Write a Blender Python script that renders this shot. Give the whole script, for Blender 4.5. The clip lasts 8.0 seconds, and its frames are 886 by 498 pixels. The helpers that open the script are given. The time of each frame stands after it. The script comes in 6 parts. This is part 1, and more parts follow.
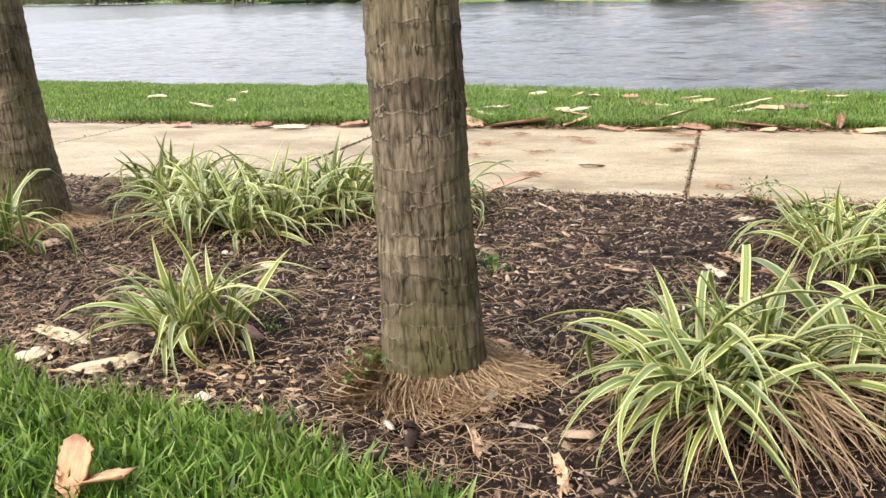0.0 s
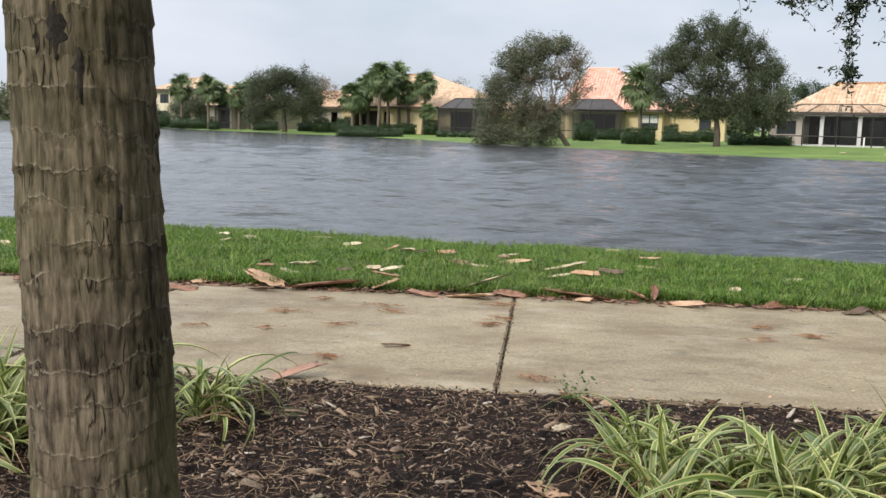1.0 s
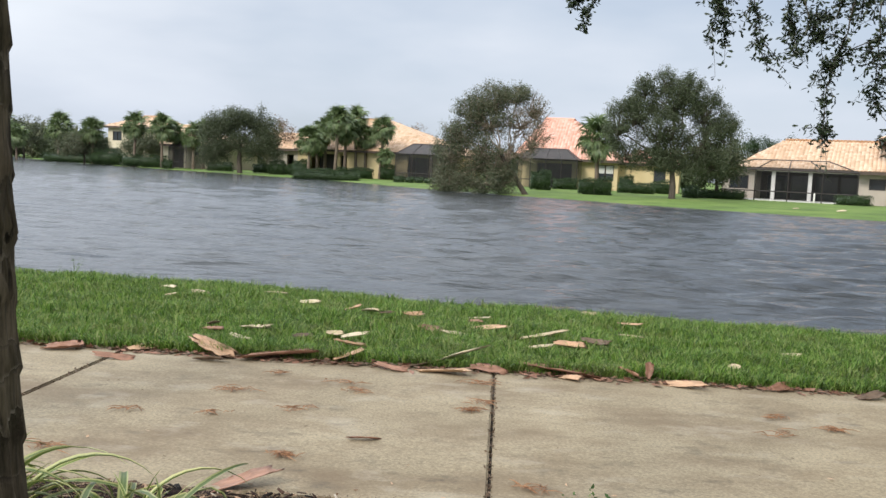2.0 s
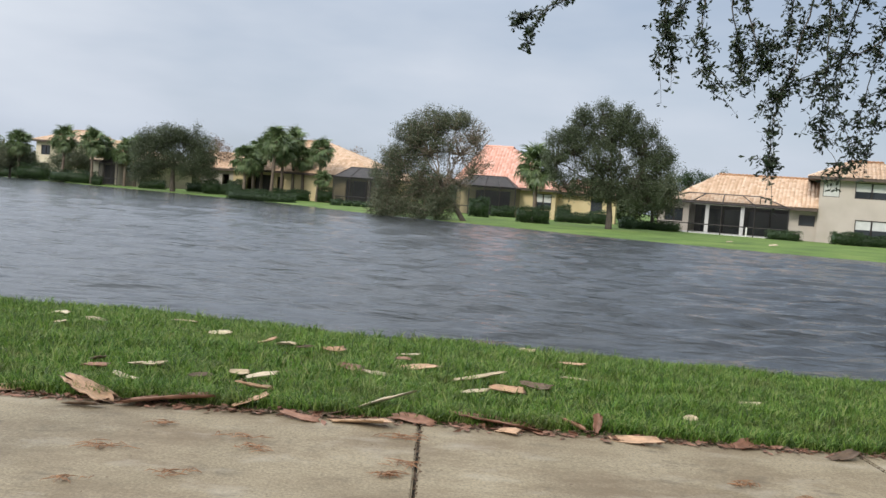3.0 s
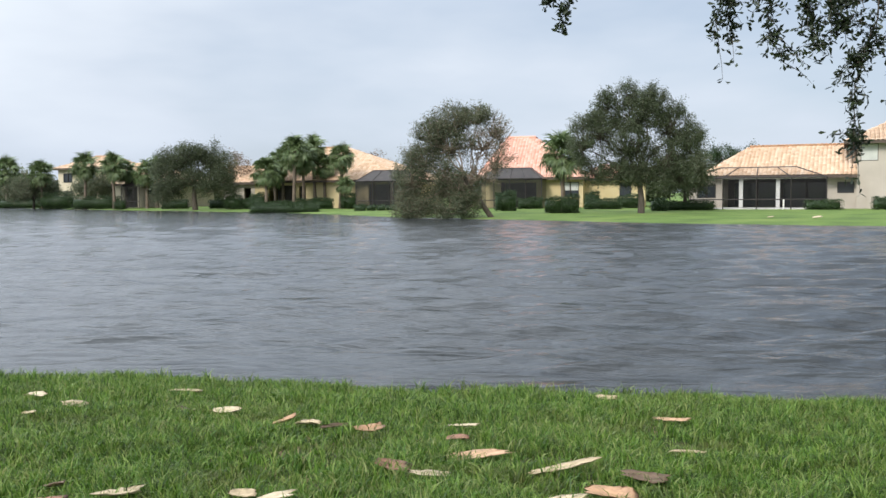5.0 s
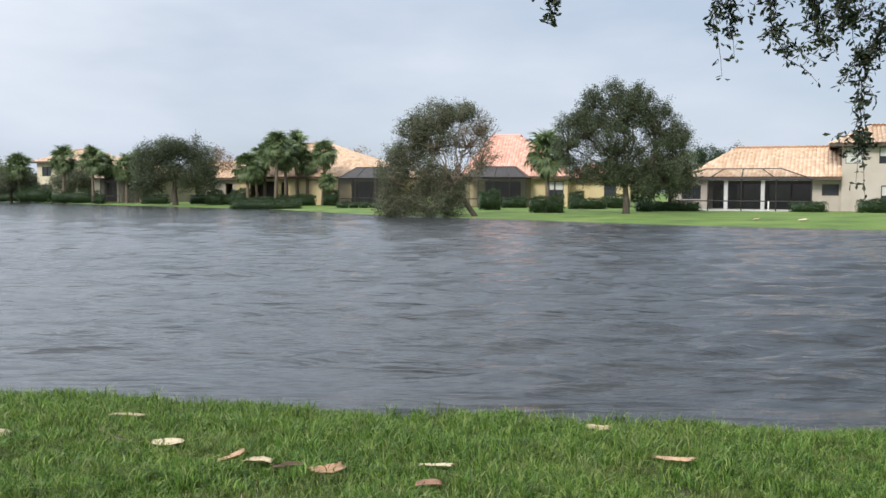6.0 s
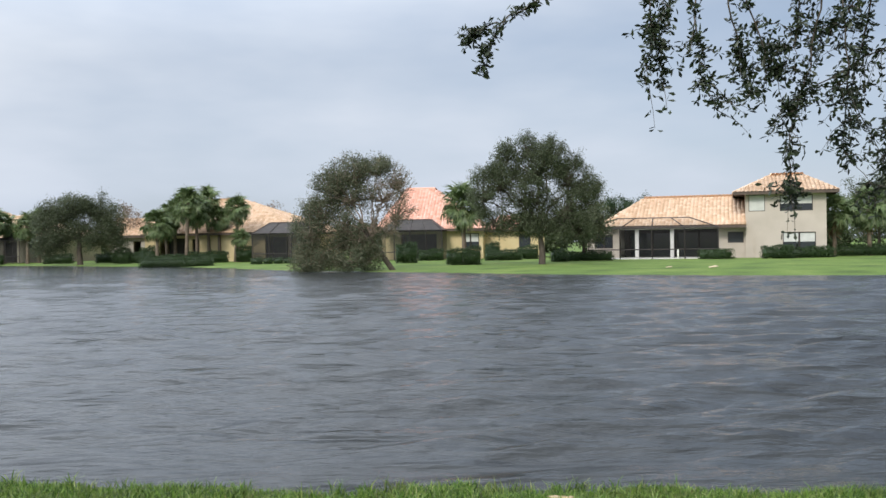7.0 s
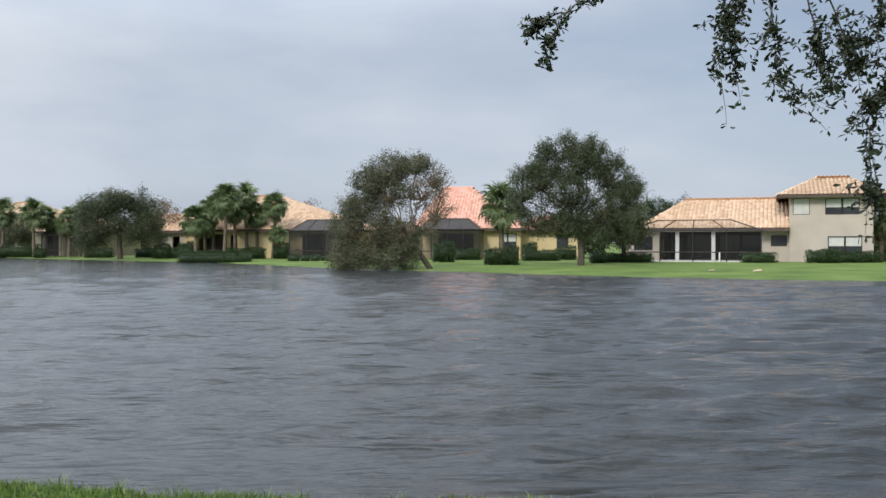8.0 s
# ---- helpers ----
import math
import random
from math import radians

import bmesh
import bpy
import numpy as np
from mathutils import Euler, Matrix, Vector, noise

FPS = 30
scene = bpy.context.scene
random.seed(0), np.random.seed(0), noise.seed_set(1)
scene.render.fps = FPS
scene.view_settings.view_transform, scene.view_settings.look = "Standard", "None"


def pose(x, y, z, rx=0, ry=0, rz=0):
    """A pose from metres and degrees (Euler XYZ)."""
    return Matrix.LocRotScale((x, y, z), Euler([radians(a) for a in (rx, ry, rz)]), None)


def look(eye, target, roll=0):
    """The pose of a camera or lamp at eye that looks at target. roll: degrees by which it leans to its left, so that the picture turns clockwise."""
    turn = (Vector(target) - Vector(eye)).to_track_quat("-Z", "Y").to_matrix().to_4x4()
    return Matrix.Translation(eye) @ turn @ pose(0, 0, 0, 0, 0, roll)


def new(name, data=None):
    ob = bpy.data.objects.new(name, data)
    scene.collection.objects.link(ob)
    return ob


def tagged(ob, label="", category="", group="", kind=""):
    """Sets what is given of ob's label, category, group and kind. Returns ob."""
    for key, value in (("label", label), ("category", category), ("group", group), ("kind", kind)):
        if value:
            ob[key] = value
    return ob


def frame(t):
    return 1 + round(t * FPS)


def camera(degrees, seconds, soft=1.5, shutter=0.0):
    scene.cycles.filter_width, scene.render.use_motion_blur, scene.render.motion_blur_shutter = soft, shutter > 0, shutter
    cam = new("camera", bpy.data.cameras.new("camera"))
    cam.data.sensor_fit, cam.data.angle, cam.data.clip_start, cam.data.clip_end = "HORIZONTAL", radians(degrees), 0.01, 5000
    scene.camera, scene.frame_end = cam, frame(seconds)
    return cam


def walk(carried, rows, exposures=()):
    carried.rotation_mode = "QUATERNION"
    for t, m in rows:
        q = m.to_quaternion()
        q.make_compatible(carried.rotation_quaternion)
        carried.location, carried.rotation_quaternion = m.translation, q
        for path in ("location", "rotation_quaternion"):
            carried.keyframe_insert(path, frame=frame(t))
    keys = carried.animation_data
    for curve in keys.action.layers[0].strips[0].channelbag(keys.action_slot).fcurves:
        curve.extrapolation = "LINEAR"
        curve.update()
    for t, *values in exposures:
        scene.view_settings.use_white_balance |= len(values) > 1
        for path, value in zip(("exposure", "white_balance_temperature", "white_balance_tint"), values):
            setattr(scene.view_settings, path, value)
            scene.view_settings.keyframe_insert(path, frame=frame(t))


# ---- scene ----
cam = camera(52.5, 8.0)
PATH = [
    (0, (0.159, 0.302, 1.057), (-0.421, 2.134, 0.502), -2.0),
    (0.5, (0.153, 0.707, 1.064), (-0.267, 2.624, 0.676), 0.3),
    (1, (0.193, 1.011, 1.197), (-0.03, 2.979, 0.919), 1.2),
    (1.5, (0.058, 1.408, 1.189), (-0.101, 3.389, 0.963), 1.7),
    (2, (-0.009, 1.684, 1.251), (-0.134, 3.672, 1.075), 2.7),
    (2.2, (-0.009, 1.821, 1.234), (-0.095, 3.814, 1.084), 2.9),
    (3.3, (0.037, 2.78, 1.219), (0.055, 4.777, 1.114), 4.5),
    (3.5, (0.018, 3.013, 1.271), (-0.01, 5.011, 1.169), 4.7),
    (4, (-0.035, 3.306, 1.386), (-0.042, 5.295, 1.175), 2.9),
    (4.5, (-0.056, 3.696, 1.388), (-0.093, 5.685, 1.183), 1.8),
    (5, (-0.13, 4.05, 1.419), (-0.181, 6.046, 1.295), -0.4),
    (5.2, (-0.166, 4.213, 1.439), (-0.21, 6.211, 1.357), 0.0),
    (6.3, (-0.053, 4.954, 1.488), (-0.062, 6.95, 1.348), 0.1),
    (6.5, (-0.047, 5.028, 1.512), (-0.041, 7.024, 1.387), -0.1),
    (7, (-0.3, 5.2, 1.50), (-0.124, 7.192, 1.487), -0.8),
    (7.5, (-0.5, 5.42, 1.49), (-0.316, 7.412, 1.512), -0.3),
    (8, (-0.52, 5.62, 1.50), (-0.42, 7.617, 1.486), -0.0),
]
EXPOSURE = ((0.0, 0.95, 7050, 13), (0.4, 0.7, 7000, 12.5), (0.8, 0.22, 6800, 11), (1.2, 0.13, 6650, 10), (2.2, 0.11, 6600, 10), (3.4, -0.16, 6500, 10), (4.0, -0.05, 6500, 10), (5.0, 0.15, 6500, 9), (6.5, 0.03, 6500, 10), (7.0, 0.0, 6500, 10), (7.5, -0.12, 6500, 10), (8.0, -0.17, 6500, 10))
walk(cam, [(t, look(eye, target, roll)) for t, eye, target, roll in PATH], EXPOSURE)

# ---- light ----
SUN_EL, SUN_AZ = 38.0, 205.0
world = bpy.data.worlds.new("world")
scene.world = world
world.use_nodes = True
wn, wl = world.node_tree.nodes, world.node_tree.links
wn.clear()
sky = wn.new("ShaderNodeTexSky")
sky.sky_type, sky.sun_disc = "NISHITA", False
sky.sun_elevation, sky.sun_rotation = radians(SUN_EL), radians(SUN_AZ)
sky_amount = wn.new("ShaderNodeVectorMath"); sky_amount.operation = "SCALE"; sky_amount.inputs["Scale"].default_value = 0.11
wl.new(sky.outputs[0], sky_amount.inputs[0])
wcoord = wn.new("ShaderNodeTexCoord")
wmap = wn.new("ShaderNodeMapping"); wmap.inputs["Scale"].default_value = (1.0, 1.0, 3.2); wmap.inputs["Location"].default_value = (0.35, 0.1, 0.2)
wl.new(wcoord.outputs["Generated"], wmap.inputs[0])
cloud = wn.new("ShaderNodeTexNoise"); cloud.inputs["Scale"].default_value = 1.7; cloud.inputs["Detail"].default_value = 5; cloud.inputs["Roughness"].default_value = 0.5
wl.new(wmap.outputs[0], cloud.inputs["Vector"])
cover = wn.new("ShaderNodeValToRGB")
cover.color_ramp.elements[0].position, cover.color_ramp.elements[0].color = 0.25, (0.58, 0.58, 0.58, 1)
cover.color_ramp.elements[1].position, cover.color_ramp.elements[1].color = 0.6, (1, 1, 1, 1)
wl.new(cloud.outputs["Fac"], cover.inputs[0])
tone = wn.new("ShaderNodeValToRGB")
tone.color_ramp.elements[0].position, tone.color_ramp.elements[0].color = 0.34, (0.445, 0.52, 0.655, 1)
tone.color_ramp.elements[1].position, tone.color_ramp.elements[1].color = 0.69, (0.82, 0.88, 0.965, 1)
wdir = wn.new("ShaderNodeSeparateXYZ"); wl.new(wcoord.outputs["Generated"], wdir.inputs[0])
veil = wn.new("ShaderNodeMath"); veil.operation = "MULTIPLY_ADD"; veil.inputs[1].default_value = 0.02
wl.new(wdir.outputs["X"], veil.inputs[0])
lift = wn.new("ShaderNodeMath"); lift.operation = "MULTIPLY_ADD"; lift.inputs[1].default_value = 0.75
wl.new(cloud.outputs["Fac"], lift.inputs[0]); wl.new(veil.outputs[0], lift.inputs[2])
high = wn.new("ShaderNodeMath"); high.operation = "MULTIPLY_ADD"; high.inputs[1].default_value = 0.4; high.inputs[2].default_value = 0.06
wl.new(wdir.outputs["Z"], high.inputs[0]); wl.new(high.outputs[0], veil.inputs[2])
wl.new(lift.outputs[0], tone.inputs[0])
wmix = wn.new("ShaderNodeMix"); wmix.data_type = "RGBA"
wl.new(cover.outputs[0], wmix.inputs[0]); wl.new(sky_amount.outputs[0], wmix.inputs[6]); wl.new(tone.outputs[0], wmix.inputs[7])
wsep = wn.new("ShaderNodeSeparateXYZ"); wl.new(wcoord.outputs["Generated"], wsep.inputs[0])
# the cloud deck brightens overhead, most on the sun's side
side = wn.new("ShaderNodeMath"); side.operation = "MULTIPLY_ADD"; side.inputs[1].default_value, side.inputs[2].default_value = -2.4, 1.9
wl.new(wsep.outputs["X"], side.inputs[0])
rise = wn.new("ShaderNodeMapRange"); rise.interpolation_type = "SMOOTHSTEP"
rise.inputs[1].default_value, rise.inputs[2].default_value, rise.inputs[3].default_value = 0.18, 0.5, 1.0
wl.new(wsep.outputs["Z"], rise.inputs[0]); wl.new(side.outputs[0], rise.inputs[4])
wbg = wn.new("ShaderNodeBackground"); wl.new(rise.outputs[0], wbg.inputs[1])
wout = wn.new("ShaderNodeOutputWorld")
wl.new(wmix.outputs[2], wbg.inputs[0]); wl.new(wbg.outputs[0], wout.inputs[0])
sun = new("sun", bpy.data.lights.new("sun", "SUN"))
sun.data.energy, sun.data.angle, sun.data.color = 2.1, radians(12), (1.0, 0.95, 0.87)
sun.matrix_world = pose(0, 0, 40, 90 - SUN_EL, 0, 180 - SUN_AZ)

# ---- helpers of the place ----
rng = np.random.default_rng(7)


def thing(name, loc, label, category, group="", kind="", rz=0.0):
    ob = new(name)
    ob.empty_display_size = 0.2
    ob.matrix_basis = pose(*loc, 0, 0, rz)
    return tagged(ob, label, category, group, kind)


def fast_mesh(name, verts, faces):
    """A mesh from an (N, 3) array and an array of equal-sided faces, or a list of such arrays."""
    me = bpy.data.meshes.new(name)
    groups = faces if isinstance(faces, list) else [faces]
    groups = [np.asarray(f, dtype=np.int32) for f in groups if len(f)]
    verts = np.asarray(verts, dtype=np.float32)
    me.vertices.add(len(verts))
    me.vertices.foreach_set("co", verts.ravel())
    loops = np.concatenate([f.ravel() for f in groups])
    totals = np.concatenate([np.full(len(f), f.shape[1], dtype=np.int32) for f in groups])
    starts = np.concatenate([[0], np.cumsum(totals)[:-1]]).astype(np.int32)
    me.loops.add(len(loops))
    me.loops.foreach_set("vertex_index", loops)
    me.polygons.add(len(totals))
    me.polygons.foreach_set("loop_start", starts)
    me.update(calc_edges=True)
    me.validate()
    return me


def smooth(me):
    me.polygons.foreach_set("use_smooth", np.ones(len(me.polygons), dtype=bool))
    return me


def add_mesh(name, me, material, parent=None, label=""):
    ob = new(name, me)
    if material and not me.materials:
        me.materials.append(material)
    ob.parent = parent
    return tagged(ob, label) if label else ob


def part(name, bm, material, parent, label=""):
    me = bpy.data.meshes.new(name)
    bm.to_mesh(me)
    bm.free()
    return add_mesh(name, me, material, parent, label)


def box(bm, x0, x1, y0, y1, z0, z1):
    v = [bm.verts.new(c) for c in ((x0, y0, z0), (x1, y0, z0), (x1, y1, z0), (x0, y1, z0), (x0, y0, z1), (x1, y0, z1), (x1, y1, z1), (x0, y1, z1))]
    for f in ((3, 2, 1, 0), (4, 5, 6, 7), (0, 1, 5, 4), (1, 2, 6, 5), (2, 3, 7, 6), (3, 0, 4, 7)):
        bm.faces.new([v[i] for i in f])
    return bm


def box_part(name, dims, material, parent, label="", bevel=0.0):
    bm = box(bmesh.new(), *dims)
    if bevel:
        bmesh.ops.bevel(bm, geom=bm.edges[:], offset=bevel, segments=2, affect="EDGES")
    return part(name, bm, material, parent, label)


def tube(points, radii, sides=7):
    """Vertices and quads of a round limb along the points."""
    p = np.asarray(points, float)
    r = np.asarray(radii, float)
    d = np.gradient(p, axis=0)
    d /= np.linalg.norm(d, axis=1, keepdims=True) + 1e-9
    ref = np.where(np.abs(d[:, 2:3]) > 0.9, [[1.0, 0, 0]], [[0, 0, 1.0]])
    a = np.cross(d, ref); a /= np.linalg.norm(a, axis=1, keepdims=True) + 1e-9
    b = np.cross(d, a)
    ang = np.arange(sides) * 2 * np.pi / sides
    v = p[:, None] + r[:, None, None] * (np.cos(ang)[None, :, None] * a[:, None] + np.sin(ang)[None, :, None] * b[:, None])
    n = len(p)
    i, j = np.meshgrid(np.arange(n - 1), np.arange(sides), indexing="ij")
    k = (j + 1) % sides
    f = np.stack([i * sides + j, i * sides + k, (i + 1) * sides + k, (i + 1) * sides + j], -1).reshape(-1, 4)
    return v.reshape(-1, 3), f


def joined(pieces):
    vs, fs, n = [], [], 0
    for v, f in pieces:
        vs.append(v); fs.append(np.asarray(f) + n); n += len(v)
    return np.concatenate(vs), np.concatenate(fs)


def bend(a, b, sag, n=6, wob=0.0):
    """Points of a curved way from a to b."""
    t = np.linspace(0, 1, n)[:, None]
    p = np.asarray(a) * (1 - t) + np.asarray(b) * t
    p[:, 2] += sag * 4 * (t * (1 - t))[:, 0]
    if wob:
        p[1:-1] += rng.normal(0, wob, (n - 2, 3))
    return p


def diamonds(pos, size, up=0.0, aspect=0.45):
    """Leaves as folded diamonds at the positions, with random turns: vertices and triangles."""
    n = len(pos)
    d = rng.normal(size=(n, 3)); d[:, 2] = d[:, 2] * 0.7 - up
    d /= np.linalg.norm(d, axis=1, keepdims=True)
    s = np.cross(d, rng.normal(size=(n, 3))); s /= np.linalg.norm(s, axis=1, keepdims=True)
    nrm = np.cross(d, s)
    L = (size * rng.uniform(0.6, 1.3, n))[:, None]
    base, tip = pos, pos + d * L
    mid = pos + d * L * 0.5
    le, ri = mid + s * L * aspect * 0.5 + nrm * L * 0.08, mid - s * L * aspect * 0.5 + nrm * L * 0.08
    v = np.stack([base, ri, tip, le], 1).reshape(-1, 3)
    o = np.arange(n)[:, None] * 4
    return v, np.concatenate([o + [[0, 1, 2]], o + [[0, 2, 3]]])


# ---- materials ----
def material(name, colours, scale=4.0, fine=40.0, rough=0.8, bump=0.2, stretch=(1, 1, 1), island=0.0, each=0.0, fine_amount=0.35, spec=0.4, depth=0.01, metal=0.0, coat=0.0, sheen_through=0.0):
    m = bpy.data.materials.new(name)
    m.use_nodes = True
    n, l = m.node_tree.nodes, m.node_tree.links
    bsdf = n["Principled BSDF"]
    bsdf.inputs["Roughness"].default_value = rough
    bsdf.inputs["Metallic"].default_value = metal
    bsdf.inputs["Specular IOR Level"].default_value = spec
    bsdf.inputs["Coat Weight"].default_value = coat
    tc = n.new("ShaderNodeTexCoord")
    mp = n.new("ShaderNodeMapping"); mp.inputs["Scale"].default_value = stretch
    l.new(tc.outputs["Object"], mp.inputs[0])
    big = n.new("ShaderNodeTexNoise"); big.inputs["Scale"].default_value = scale; big.inputs["Detail"].default_value = 4
    small = n.new("ShaderNodeTexNoise"); small.inputs["Scale"].default_value = fine; small.inputs["Detail"].default_value = 5; small.inputs["Roughness"].default_value = 0.65
    l.new(mp.outputs[0], big.inputs["Vector"]); l.new(mp.outputs[0], small.inputs["Vector"])
    fac = big.outputs["Fac"]
    if island or each:
        src = n.new("ShaderNodeNewGeometry").outputs["Random Per Island"] if island else n.new("ShaderNodeObjectInfo").outputs["Random"]
        mixf = n.new("ShaderNodeMix"); mixf.inputs[0].default_value = island or each
        l.new(fac, mixf.inputs[2]); l.new(src, mixf.inputs[3]); fac = mixf.outputs[0]
    ramp = n.new("ShaderNodeValToRGB")
    while len(ramp.color_ramp.elements) < len(colours):
        ramp.color_ramp.elements.new(0.5)
    lo, hi = (0.08, 0.92) if (island or each) else (0.3, 0.7)
    for k, (e, c) in enumerate(zip(ramp.color_ramp.elements, colours)):
        e.position = lo + (hi - lo) * k / max(1, len(colours) - 1)
        e.color = (*c, 1)
    l.new(fac, ramp.inputs[0])
    gray = n.new("ShaderNodeMapRange"); gray.inputs[1].default_value, gray.inputs[2].default_value = 0.3, 0.7
    gray.inputs[3].default_value, gray.inputs[4].default_value = 1 - fine_amount, 1 + fine_amount
    l.new(small.outputs["Fac"], gray.inputs[0])
    mul = n.new("ShaderNodeVectorMath"); mul.operation = "SCALE"
    l.new(ramp.outputs[0], mul.inputs[0]); l.new(gray.outputs[0], mul.inputs["Scale"])
    l.new(mul.outputs[0], bsdf.inputs["Base Color"])
    if bump:
        bp = n.new("ShaderNodeBump"); bp.inputs["Strength"].default_value = bump; bp.inputs["Distance"].default_value = depth
        l.new(small.outputs["Fac"], bp.inputs["Height"]); l.new(bp.outputs[0], bsdf.inputs["Normal"])
    if sheen_through:
        tr = n.new("ShaderNodeBsdfTranslucent"); l.new(mul.outputs[0], tr.inputs[0])
        ms = n.new("ShaderNodeMixShader"); ms.inputs[0].default_value = sheen_through
        l.new(bsdf.outputs[0], ms.inputs[1]); l.new(tr.outputs[0], ms.inputs[2])
        l.new(ms.outputs[0], n["Material Output"].inputs[0])
    return m


M_LAWN = material("lawn_soil", [(0.065, 0.11, 0.02), (0.11, 0.18, 0.03), (0.17, 0.225, 0.05)], 0.35, 30, 0.9, 0.6, fine_amount=0.5, depth=0.03)
M_SOIL = material("turf_soil", [(0.035, 0.036, 0.014), (0.06, 0.072, 0.02), (0.075, 0.115, 0.024)], 3, 50, 0.95, 0.8, fine_amount=0.5, depth=0.02)
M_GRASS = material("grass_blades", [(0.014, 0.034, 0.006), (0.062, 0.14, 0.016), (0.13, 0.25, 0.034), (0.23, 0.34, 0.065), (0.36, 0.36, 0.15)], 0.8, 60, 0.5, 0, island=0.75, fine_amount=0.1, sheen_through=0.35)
M_MULCH = material("mulch_soil", spec=0.15, colours=[(0.01, 0.007, 0.005), (0.024, 0.015, 0.011), (0.045, 0.028, 0.02)], scale=6, fine=70, rough=0.9, bump=1.0, fine_amount=0.6, depth=0.02)
M_CHIP = material("mulch_chips", [(0.008, 0.006, 0.005), (0.017, 0.011, 0.009), (0.036, 0.021, 0.016), (0.09, 0.052, 0.035), (0.27, 0.19, 0.13)], 3, 90, 0.8, 0.4, island=1.0, spec=0.15)
M_PALE_CHIP = material("pale_chips", [(0.16, 0.12, 0.085), (0.3, 0.25, 0.19), (0.42, 0.37, 0.3)], 3, 90, 0.8, 0.3, island=0.9, spec=0.15)
M_STRAW = material("dry_straw", [(0.09, 0.055, 0.03), (0.2, 0.125, 0.065), (0.36, 0.25, 0.14)], 5, 80, 0.7, 0.2, island=0.8, sheen_through=0.1)
M_SLAB = material("concrete", [(0.18, 0.14, 0.083), (0.265, 0.213, 0.134), (0.345, 0.287, 0.188)], 2.2, 70, 0.8, 0.5, each=0.12, fine_amount=0.38, depth=0.003)
def blotched(m, colour, scale, lo, hi, most):
    """Noise blotches of a second colour laid over a material's: slab stains, turf patches."""
    n, l = m.node_tree.nodes, m.node_tree.links
    bsdf = n["Principled BSDF"]; old = bsdf.inputs["Base Color"].links[0].from_socket
    tc = n.new("ShaderNodeNewGeometry")
    mp = n.new("ShaderNodeMapping"); mp.inputs["Scale"].default_value = (0.7, 1.2, 1); l.new(tc.outputs["Position"], mp.inputs[0])
    ns = n.new("ShaderNodeTexNoise"); ns.inputs["Scale"].default_value = scale; ns.inputs["Detail"].default_value = 7; ns.inputs["Roughness"].default_value = 0.68
    l.new(mp.outputs[0], ns.inputs["Vector"])
    mr = n.new("ShaderNodeMapRange"); mr.inputs[1].default_value, mr.inputs[2].default_value, mr.inputs[4].default_value = lo, hi, most
    l.new(ns.outputs["Fac"], mr.inputs[0])
    mx = n.new("ShaderNodeMix"); mx.data_type = "RGBA"; mx.inputs[7].default_value = (*colour, 1)
    l.new(mr.outputs[0], mx.inputs[0]); l.new(old, mx.inputs[6]); l.new(mx.outputs[2], bsdf.inputs["Base Color"])


blotched(M_GRASS, (0.14, 0.13, 0.045), 2.4, 0.5, 0.66, 0.65)
# near-black green blotches about as wide as a tuft
blotched(M_GRASS, (0.018, 0.034, 0.008), 8.0, 0.5, 0.64, 0.75)
blotched(M_SLAB, (0.14, 0.095, 0.052), 1.5, 0.45, 0.66, 0.8)
blotched(M_SLAB, (0.075, 0.058, 0.038), 5.0, 0.56, 0.72, 0.65)
blotched(M_SLAB, (0.05, 0.04, 0.03), 26.0, 0.63, 0.74, 0.6)
blotched(M_SLAB, (0.46, 0.41, 0.32), 2.6, 0.55, 0.75, 0.5)
M_JOINT = material("joint_dirt", [(0.014, 0.011, 0.008), (0.05, 0.042, 0.026)], 6, 90, 0.95, 0.5)
M_BARK_OAK = material("oak_bark", [(0.05, 0.04, 0.03), (0.11, 0.09, 0.07)], 6, 40, 0.9, 0.6, stretch=(1, 1, 0.3))
M_TWIG = material("bare_twigs", [(0.2, 0.15, 0.11), (0.36, 0.28, 0.21)], 2, 30, 0.85, 0.3)
# far oak greens lightened and greyed, with some haze put into the colour
M_OAK = material("oak_leaves", [(0.042, 0.058, 0.03), (0.08, 0.102, 0.05), (0.14, 0.158, 0.088)], 0.6, 10, 0.55, 0, island=0.6, sheen_through=0.2)
M_OAK_PALE = material("wilted_leaves", [(0.048, 0.066, 0.034), (0.084, 0.106, 0.055), (0.135, 0.148, 0.083), (0.18, 0.155, 0.095)], 0.5, 10, 0.6, 0, island=0.6, sheen_through=0.2)
M_BROWN_LEAF = material("brown_leaves", [(0.11, 0.075, 0.04), (0.2, 0.13, 0.075)], 0.5, 10, 0.7, 0, island=0.6)
M_HEDGE = material("hedge_leaves", [(0.014, 0.03, 0.01), (0.028, 0.056, 0.016), (0.055, 0.092, 0.026)], 0.8, 10, 0.5, 0, island=0.6, sheen_through=0.15)
# far palm greens likewise lightened to carry haze
M_PALM = material("palm_fronds", [(0.08, 0.125, 0.05), (0.14, 0.2, 0.08), (0.25, 0.28, 0.13)], 0.6, 10, 0.45, 0, island=0.6, sheen_through=0.2)
M_PALMTRUNK = material("palm_trunk_far", [(0.1, 0.075, 0.055), (0.2, 0.155, 0.115)], 3, 20, 0.9, 0.5)


